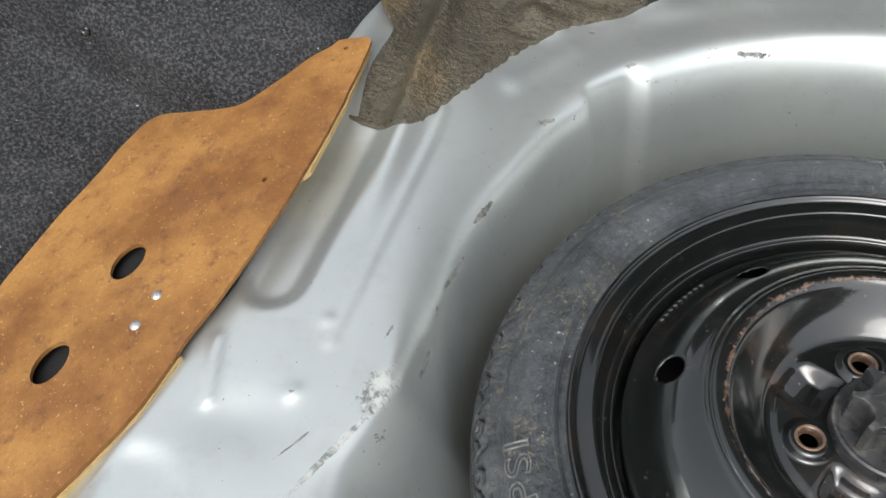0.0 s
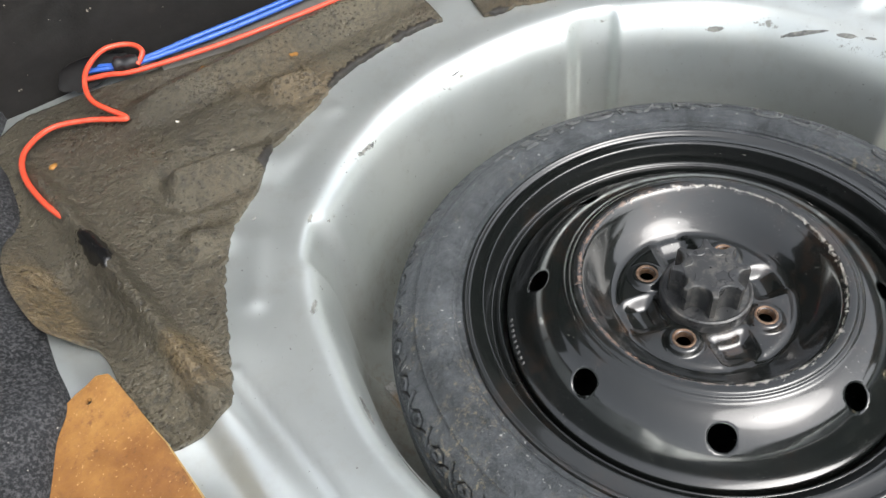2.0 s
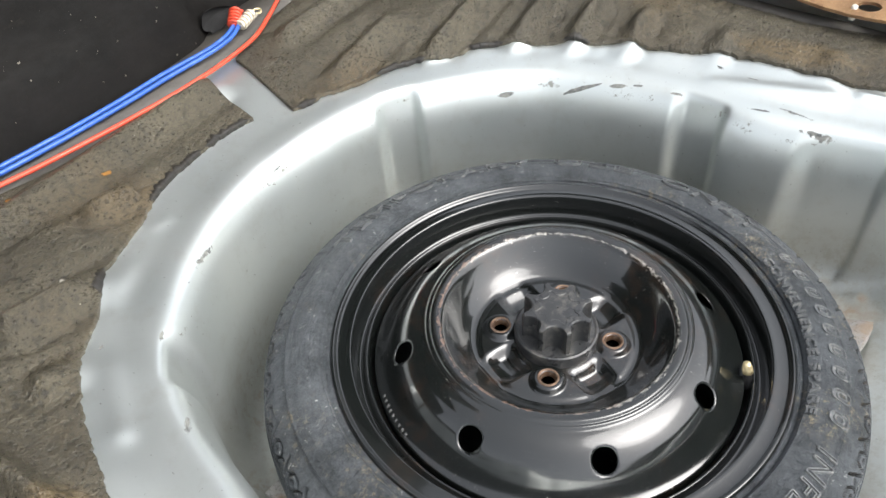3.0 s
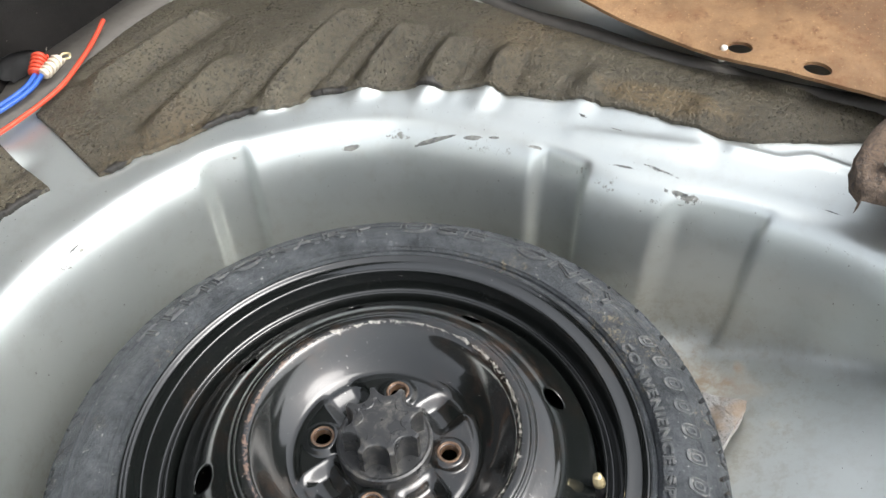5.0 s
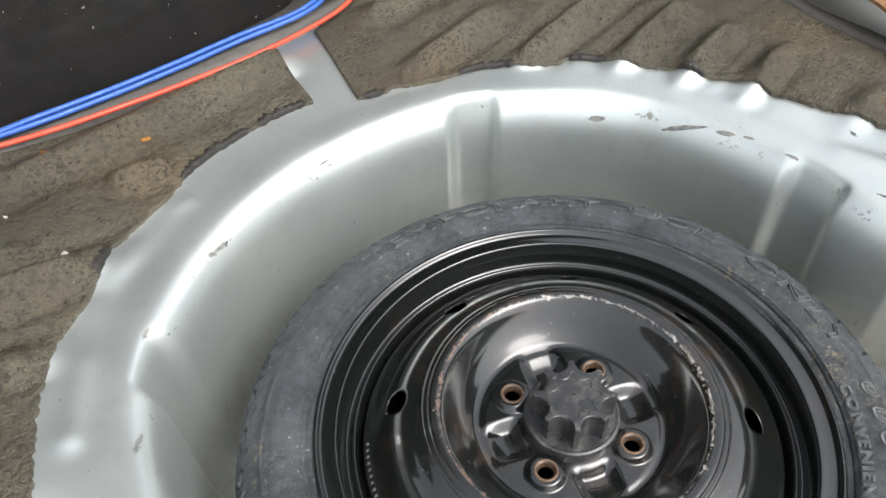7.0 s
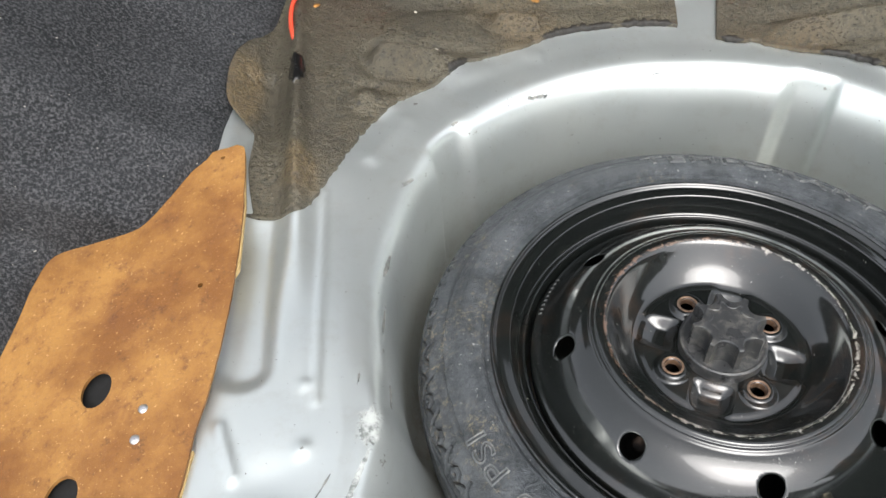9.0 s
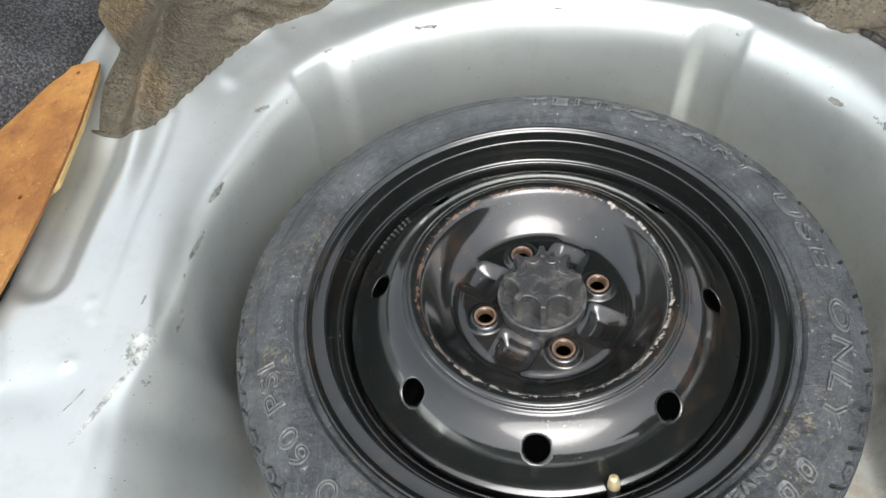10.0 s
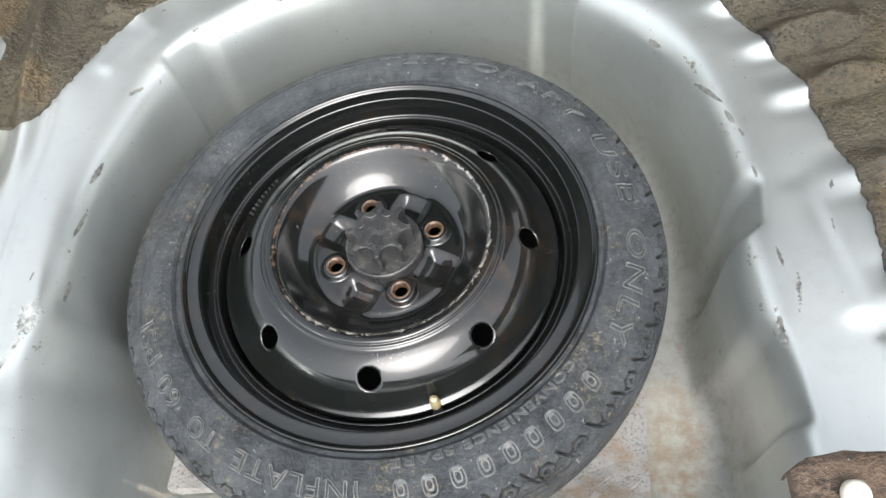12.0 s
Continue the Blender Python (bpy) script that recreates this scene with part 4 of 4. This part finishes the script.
def build_burn():
    rim_pts = []
    for k in range(40):
        a = 2 * math.pi * k / 40
        r = 1 + 0.35 * noise.noise((math.cos(a) * 2, math.sin(a) * 2, 8)) + 0.25 * noise.noise((math.cos(a) * 6, math.sin(a) * 6, 3))
        rim_pts.append((0.009 * r * math.cos(a), 0.024 * r * math.sin(a)))
    rows = [[(x * s - 0.366, y * s + 0.311, mat_top(x * s - 0.366, y * s + 0.311) + 0.0008 + 0.0012 * (1 - s) + 0.0008 * noise.noise((x * s * 260, y * s * 260, 0))) for x, y in rim_pts] for s in (0.05, 0.35, 0.6, 0.8, 1.0)]
    rows.append([(x, y, z - 0.005) for x, y, z in rows[-1]])
    return grid(rows, True)


thing("tar_patch", build_burn(), TAR, "black sticky tar patch on the felt mat", "tar patch")


# ---- scraps on the mats ----
def build_scrap(size, seed):
    """A curled chip of dry leaf."""
    rows = []
    for i in range(6):
        t = i / 5
        half = size * (0.25 + 0.75 * math.sin(math.pi * (0.12 + 0.76 * t))) * (1 + 0.4 * noise.noise((t * 5, seed, 0)))
        rows.append([(size * 2.2 * (t - 0.5), half * u, 0.0012 * (1 - u * u) + 0.0008 * math.sin(3 * t + seed) + 0.0006) for u in (-1, -0.5, 0, 0.5, 1)])
    rows = [[(x, y, z - 0.0006) for x, y, z in rows[0]]] + rows
    return grid(rows)


LEAF = plain("dry_leaf", (0.28, 0.13, 0.025), 0.6, wear=(0.12, 0.06, 0.02), amount=0.8, scale=300)
PAPER = plain("pale_scrap", (0.34, 0.32, 0.27), 0.7, wear=(0.35, 0.3, 0.22), amount=0.6, scale=300)
for k, (x, y, size, mat) in enumerate(((-0.35, 0.449, 0.0036, LEAF), (-0.177, 0.485, 0.0026, LEAF), (-0.098, 0.443, 0.0042, LEAF), (-0.22, 0.358, 0.0030, PAPER), (-0.237, 0.428, 0.0018, PAPER))):
    scrap = thing("leaf_scrap" if mat is LEAF else "paper_scrap", build_scrap(size, k * 2.3), mat, "small dry orange leaf scrap on the felt mat" if mat is LEAF else "tiny pale paper scrap on the felt mat", "scrap", "scraps on the mat")
    scrap.matrix_world = pose(x, y, mat_top(x, y) + 0.0004, 0, 0, 40 + 70 * k)


# ---- spare wheel ----
WHEEL = pose(0, 0, 0.125, 1.013, -1.697, 0)
wheel = holder("spare_wheel", WHEEL, "black steel spare wheel with narrow tyre in the well", "spare wheel")

# tyre: section from the upper bead, over the tread, to the lower bead
SECTION = table([(0.0, 0.2000), (0.003, 0.2022), (0.009, 0.2064), (0.0125, 0.2072), (0.0165, 0.2086), (0.021, 0.2112), (0.026, 0.2152), (0.036, 0.226), (0.048, 0.2375), (0.060, 0.2465), (0.070, 0.2548), (0.080, 0.2602), (0.092, 0.2638),
                 (0.104, 0.2660), (0.130, 0.2636), (0.138, 0.2590), (0.150, 0.248), (0.165, 0.234), (0.185, 0.216), (0.205, 0.199)])
HEIGHT = table([(0.0, 0.0020), (0.003, 0.0052), (0.009, 0.0046), (0.0125, 0.0070), (0.0165, 0.0090), (0.021, 0.0102), (0.026, 0.0110), (0.036, 0.0112), (0.048, 0.0065), (0.060, 0.0012), (0.070, -0.0030), (0.080, -0.0080), (0.092, -0.0175),
                (0.104, -0.0330), (0.130, -0.0695), (0.138, -0.077), (0.150, -0.0845), (0.165, -0.0905), (0.185, -0.094), (0.205, -0.088)])
PITCHES = 46


def groove(p, w):
    """Depth of the tread at p (0 to 1 along one pitch) and w, metres from the upper shoulder."""
    pitch = 2 * math.pi * 0.26 / PITCHES
    deep = 0.0
    for q in (p - 1, p, p + 1):
        x = q * pitch
        # the long cut over the shoulder
        deep = max(deep, 0.0048 * (1 - ease(0.0010, 0.0016, stroke(x, w, 0.001, -0.004, 0.0125, 0.019))))
        # six-sided ring with a small pit
        dx, dy = abs(x - 0.0240), abs(w - 0.0135)
        hexa = max(dy, dx * 0.866 + dy * 0.5)
        deep = max(deep, 0.0042 * (1 - ease(0.0008, 0.0014, abs(hexa - 0.0076))), 0.003 * (1 - ease(0.0022, 0.0030, hexa)))
        # links from ring to ring
        deep = max(deep, 0.0042 * (1 - ease(0.0008, 0.0014, stroke(x, w, 0.0155, 0.0135, 0.0085, 0.0110))))
        deep = max(deep, 0.0042 * (1 - ease(0.0008, 0.0014, stroke(x, w, 0.0325, 0.0135, 0.0385, 0.0095))))
        deep = max(deep, 0.0042 * (1 - ease(0.0008, 0.0014, stroke(x, w, 0.0125, 0.0195, 0.0205, 0.0255))), 0.0042 * (1 - ease(0.0008, 0.0014, stroke(x, w, 0.0205, 0.0255, 0.0370, 0.0200))))
    return max(deep, 0.0050 * (1 - ease(0.0014, 0.0026, abs(w - 0.0300))))


def build_tyre():
    n = PITCHES * 42
    ss = [0.0, 0.0015, 0.003, 0.006, 0.0082, 0.009, 0.0098, 0.0105, 0.0115, 0.0125, 0.015, 0.0165, 0.0175, 0.0185, 0.021, 0.0235, 0.026, 0.0285, 0.031, 0.036, 0.041, 0.046, 0.0515, 0.0525, 0.0535, 0.057, 0.0605, 0.064]
    ss += [0.0655 + 0.0008 * k for k in range(49)]
    ss += [0.1065, 0.11, 0.115, 0.12, 0.125, 0.13, 0.135, 0.14, 0.15, 0.16, 0.17, 0.185, 0.205]
    verts, faces, slots, depth = [], [], [], []
    seg = n // PITCHES
    for s in ss:
        cuts = [groove(k / seg, s - 0.0655) if 0.0655 < s < 0.105 else 0.0 for k in range(seg)]
        depth.append(cuts)
        r0, z0 = SECTION(s), HEIGHT(s)
        fine = 0.0008 if s in (0.0115, 0.0175, 0.0525) else 0.0
        dr, dz = SECTION(s + 0.001) - SECTION(s - 0.001), HEIGHT(s + 0.001) - HEIGHT(s - 0.001)
        size = math.hypot(dr, dz) or 1.0
        nr, nz = -dz / size, dr / size
        for k in range(n):
            a = 2 * math.pi * k / n
            deep = -fine
            if 0.0655 < s < 0.105:
                deep = cuts[k % seg]
                if s < 0.069:
                    deep *= ease(0.0655, 0.069, s)
            r, z = r0 - nr * deep, z0 - nz * deep
            verts.append((r * math.cos(a), r * math.sin(a), z))
    for i in range(len(ss) - 1):
        for k in range(n):
            j = (k + 1) % n
            faces.append((i * n + k, i * n + j, (i + 1) * n + j, (i + 1) * n + k))
            # faces down in the cuts take the shade-darkened rubber
            slots.append(1 if depth[i][k % seg] > 0.0012 and depth[i + 1][k % seg] > 0.0012 else 0)
    me = bpy.data.meshes.new("tyre")
    me.from_pydata(verts, [], faces)
    me.materials.append(RUBBER)
    me.materials.append(GROOVE)
    me.polygons.foreach_set("material_index", slots)
    me.polygons.foreach_set("use_smooth", [True] * len(me.polygons))
    me.update()
    return me


tyre = tagged(new("tyre", build_tyre()), "dusty black rubber tyre with raised outlined lettering")
tyre.parent = wheel


def crown(r):
    """Height of the tyre's upper sidewall at radius r."""
    lo, hi = 0.0, 0.07
    for _ in range(30):
        mid = (lo + hi) / 2
        if SECTION(mid) < r:
            lo = mid
        else:
            hi = mid
    return HEIGHT(lo)


def wrap(me, mid, base, scale_x, scale_y):
    """Bends flat marks (x along, y outwards) round the sidewall, clockwise, centred at mid degrees."""
    for v in me.vertices:
        r = base + v.co.y * scale_y
        a = radians(mid) - v.co.x * scale_x / 0.23
        v.co = (r * math.cos(a), r * math.sin(a), crown(r) + 0.0002 + v.co.z)


def letters(text, first, last, base, height):
    """Outlined raised letters from first to last degrees, as one mesh."""
    cu = bpy.data.curves.new("letters", "FONT")
    cu.body, cu.align_x, cu.size = text, "CENTER", 1.0
    cu.fill_mode = "NONE"
    cu.space_character = 1.15
    tmp = bpy.data.objects.new("letters", cu)
    scene.collection.objects.link(tmp)
    bpy.context.view_layer.update()
    flat = bpy.data.meshes.new_from_object(tmp.evaluated_get(bpy.context.evaluated_depsgraph_get()))
    bpy.data.objects.remove(tmp)
    xs = [v.co.x for v in flat.vertices]
    middle, width = (min(xs) + max(xs)) / 2, max(xs) - min(xs)
    sx, sy = radians(first - last) * 0.23 / width, height / 0.70
    bm = bmesh.new()
    # each outline edge becomes a small ridge
    for e in flat.edges:
        p, q = (Vector(((flat.vertices[i].co.x - middle) * sx, flat.vertices[i].co.y * sy, 0)) for i in e.vertices)
        way = q - p
        if way.length < 1e-6:
            continue
        side = Vector((-way.y, way.x, 0)).normalized() * 0.0008
        end = way.normalized() * 0.0002
        a = [bm.verts.new(c) for c in (p + side - end, p - side - end, q - side + end, q + side + end)]
        top = [bm.verts.new(c * 1.0 + Vector((0, 0, 0.0019))) for c in (p + side * 0.4, p - side * 0.4, q - side * 0.4, q + side * 0.4)]
        bm.faces.new(top)
        for i in range(4):
            j = (i + 1) % 4
            bm.faces.new((a[i], a[j], top[j], top[i]))
    bpy.data.meshes.remove(flat)
    me = mesh_of(bm, "lettering", RUBBER_MARK, False)
    wrap(me, (first + last) / 2, base, 1.0, 1.0)
    ob = new("lettering", me)
    ob.parent = tyre
    return ob


for text, first, last, base, height in (("TEMPORARY", 93, 34, 0.2260, 0.0170), ("USE", 27, 6.5, 0.2260, 0.0170), ("ONLY", -1.5, -29.5, 0.2260, 0.0170),
                                        ("INFLATE", -93, -121, 0.2265, 0.0160), ("TO", -126.5, -134.5, 0.2265, 0.0160), ("60", -140, -147.5, 0.2265, 0.0160), ("PSI", -152.5, -162.5, 0.2260, 0.0160),
                                        ("CONVENIENCE", -38.5, -69.5, 0.2098, 0.0075), ("SPARE", -72, -86, 0.2098, 0.0075)):
    letters(text, first, last, base, height)


def marks(spots, base, height, width):
    """Plain rounded rings, one in another, in place of a maker's mark or of writing that cannot be read."""
    for deg in spots:
        rows = []
        for f, z in ((1.0, -0.0003), (0.95, 0.0009), (0.86, 0.0009), (0.80, -0.0003), (0.56, -0.0003), (0.5, 0.0009), (0.38, 0.0009), (0.32, -0.0003)):
            row = []
            for k in range(32):
                a = 2 * math.pi * k / 32
                c, s = math.cos(a), math.sin(a)
                k4 = (abs(c) ** 3 + abs(s) ** 3) ** (-1 / 3)
                row.append((f * k4 * c * width / 2, height / 2 + f * k4 * s * height / 2, z))
            rows.append(row)
        me = mesh_of(grid(rows, True), "raised_mark", RUBBER_MARK, False)
        wrap(me, deg, base, 1.0, 1.0)
        ob = new("raised_mark", me)
        ob.parent = tyre


marks([-39.5, -45.2, -50.6, -56.0, -61.4, -67.0, -72.8, -78.6, -84.4], 0.2262, 0.0170, 0.0125)

# rim: the barrel with its flange
part("rim", lathe([(0.2012, -0.006), (0.2012, 0.0030), (0.2006, 0.0058), (0.1994, 0.0072), (0.1980, 0.0070), (0.1968, 0.0056), (0.1958, 0.0036), (0.1940, 0.0034), (0.1900, 0.0036), (0.1862, 0.0041), (0.1842, 0.0046), (0.1830, 0.0044),
                         (0.1823, 0.0028), (0.1819, 0.0), (0.1806, -0.0090), (0.1798, -0.0145), (0.1785, -0.0178), (0.1760, -0.0188), (0.1738, -0.0172), (0.1726, -0.0140), (0.1716, -0.0126), (0.1704, -0.0128), (0.1696, -0.0144), (0.1688, -0.0200), (0.1665, -0.0290),
                         (0.1650, -0.042), (0.1645, -0.060), (0.170, -0.068), (0.179, -0.074), (0.1865, -0.086), (0.195, -0.09)], 240), STEEL, wheel, "gloss black steel rim barrel")

# disc: crowned ring with round vents, dish and bolt face
DISC_LINE = table([(0.030, -0.004), (0.044, -0.004), (0.066, -0.0045), (0.0715, -0.0060), (0.0745, -0.0055), (0.080, -0.0015), (0.087, 0.0050), (0.093, 0.0125), (0.0975, 0.0190), (0.1000, 0.0228), (0.1015, 0.0242),
                   (0.1040, 0.0252), (0.1092, 0.0256), (0.1110, 0.0246), (0.1120, 0.0232), (0.1132, 0.0232), (0.1145, 0.0228), (0.1160, 0.0212), (0.1200, 0.0200), (0.1280, 0.0166), (0.1370, 0.0100), (0.1450, 0.0012),
                   (0.1510, -0.0064), (0.1560, -0.0120), (0.1600, -0.0154), (0.1628, -0.0170), (0.1640, -0.0178), (0.1645, -0.0210), (0.1646, -0.0290)])
LUGS = [19 + 90 * k for k in range(4)]
VENTS = [-3 + 45 * k for k in range(8)]


def disc_height(r, deg):
    z = DISC_LINE(r)
    if r < 0.078:
        for m in LUGS:
            d = (deg - m + 180) % 360 - 180
            x, y = r * math.cos(radians(d)) - 0.05, r * math.sin(radians(d))
            away = math.hypot(x, y)
            z += 0.0045 * (1 - ease(0.0115, 0.0165, away))
            d = (deg - m - 45 + 180) % 360 - 180
            across = abs(r * math.sin(radians(d)))
            z -= 0.0085 * (1 - ease(0.008, 0.0195, across)) * ease(0.038, 0.049, r) * (1 - ease(0.053, 0.0765, r)) * (1 if abs(d) < 45 else 0)
    return z


def build_disc():
    n = 576
    rs = [0.030, 0.034, 0.038, 0.041] + [0.043 + 0.001 * k for k in range(36)] + [0.079, 0.081, 0.083, 0.085, 0.087, 0.0895, 0.092, 0.0945, 0.097, 0.099, 0.101, 0.1025, 0.104, 0.105, 0.106, 0.107, 0.108, 0.1095, 0.1102, 0.111, 0.1115, 0.112, 0.1126,
          0.1132, 0.1138, 0.1145, 0.1152, 0.116, 0.1175, 0.119, 0.121, 0.1226]
    rs += [0.1238 + 0.0012 * k for k in range(23)] + [0.1525, 0.154, 0.1555, 0.157, 0.1585, 0.16, 0.1615, 0.1628, 0.1634, 0.164, 0.1643, 0.1645, 0.1646]
    bm = grid([[(r * math.cos(2 * math.pi * k / n), r * math.sin(2 * math.pi * k / n), disc_height(r, 360 * k / n)) for k in range(n)] for r in rs], True)
    for spots, ring, radius, depth, flat in ((VENTS, 0.137, 0.0101, 0.0011, 0.78), (LUGS, 0.05, 0.0068, 0.006, 1.0)):
        for deg in spots:
            out = Vector((math.cos(radians(deg)), math.sin(radians(deg))))
            mid = ring * out

            def squared(co):
                """Offset from the hole's middle, with the slope of the ring taken out."""
                off = co.xy - mid
                return off + (1 / flat - 1) * off.dot(out) * out

            inside = [v for v in bm.verts if squared(v.co).length < radius]
            bmesh.ops.delete(bm, geom=inside, context="VERTS")
            edges = [e for e in bm.edges if e.is_boundary and all(squared(v.co).length < radius + 0.004 for v in e.verts)]
            for v in {v for e in edges for v in e.verts}:
                off = squared(v.co).normalized() * radius
                p = mid + off + (flat - 1) * off.dot(out) * out
                v.co = (p.x, p.y, disc_height(p.length, math.degrees(math.atan2(p.y, p.x))))
            got = bmesh.ops.extrude_edge_only(bm, edges=edges)
            for v in got["geom"]:
                if isinstance(v, bmesh.types.BMVert):
                    v.co.z -= depth
    return bm


disc = part("disc", build_disc(), DISC, wheel, "glossy black wheel disc with a rusty worn ridge")
for deg in LUGS:
    seat = part("lug_seat", lathe([(0.0062, -0.006), (0.0062, -0.002), (0.0070, 0.0002), (0.0082, 0.0014), (0.0089, 0.0014), (0.0095, 0.0004)], 28), SEAT, disc, "bare rusty lug seat")
    seat.location = (0.05 * math.cos(radians(deg)), 0.05 * math.sin(radians(deg)), 0.0)
# a dark drum behind the holes closes the wheel's underside
part("inner_face", lathe([(0.004, -0.050), (0.10, -0.052), (0.164, -0.028)], 64), STEEL, wheel)


def build_cap():
    n = 192

    def reach(a, deep, out):
        """Radius of the cap's edge: eight round notches, deep from 0 to 1."""
        d = abs((math.degrees(a) - 22.5 + 22.5) % 45 - 22.5)
        c, rho, sn = 0.0322, 0.0100, math.sin(radians(d)) * 0.0322
        if rho <= abs(sn):
            return out
        return out - deep * max(0.0, out - (c * math.cos(radians(d)) - math.sqrt(rho * rho - sn * sn)))

    rows = []
    for f, z, deep in ((0.02, 0.0342, 0), (0.4, 0.0342, 1.0), (0.62, 0.0342, 1.0), (0.66, 0.0347, 1.0), (0.93, 0.0345, 1.0), (0.965, 0.0342, 1.0), (0.985, 0.0336, 1.0), (0.997, 0.0326, 1.0), (1.0, 0.0312, 1.0), (1.0, 0.0285, 1.0), (1.0, 0.0098, 1.0), (1.005, 0.0085, 1.0)):
        rows.append([(f * reach(2 * math.pi * k / n, deep, 0.0312) * math.cos(2 * math.pi * k / n), f * reach(2 * math.pi * k / n, deep, 0.0312) * math.sin(2 * math.pi * k / n), z) for k in range(n)])
    for r, z in ((0.0335, 0.0083), (0.0352, 0.0088), (0.0368, 0.0080), (0.0372, 0.0050), (0.0366, -0.006)):
        rows.append([(r * math.cos(2 * math.pi * k / n), r * math.sin(2 * math.pi * k / n), z) for k in range(n)])
    return grid(rows, True)


part("centre_cap", build_cap(), PLASTIC, wheel, "dusty black plastic centre cap with scalloped edge", smooth=False)
valve = part("valve", lathe([(0.0005, 0.002), (0.0030, 0.0018), (0.0036, 0.0005), (0.0036, -0.005), (0.0046, -0.006), (0.0060, -0.030), (0.0075, -0.040)], 20), TAPE, wheel, "black rubber valve stem")
valve.location = (0.0487, -0.1578, -0.010)
valve.rotation_euler = (radians(-14), radians(-4), 0)
part("valve_cap", lathe([(0.0005, 0.0125), (0.0028, 0.0122), (0.0036, 0.0110), (0.0036, 0.0075), (0.0045, 0.0065), (0.0047, 0.0010), (0.0036, 0.0)], 18), BRASS, valve, "worn brass valve cap")
for k in range(9):
    deg = 140.5 + 2.0 * k
    bit = part("stamp_mark", box(-0.0022, 0.0022, -0.0011, 0.0011, -0.0002, 0.0003), RIM_MARK, disc)
    bit.location = (0.1612 * math.cos(radians(deg)), 0.1612 * math.sin(radians(deg)), DISC_LINE(0.1612) + 0.0002)
    bit.rotation_euler = (0, radians(48), radians(deg))
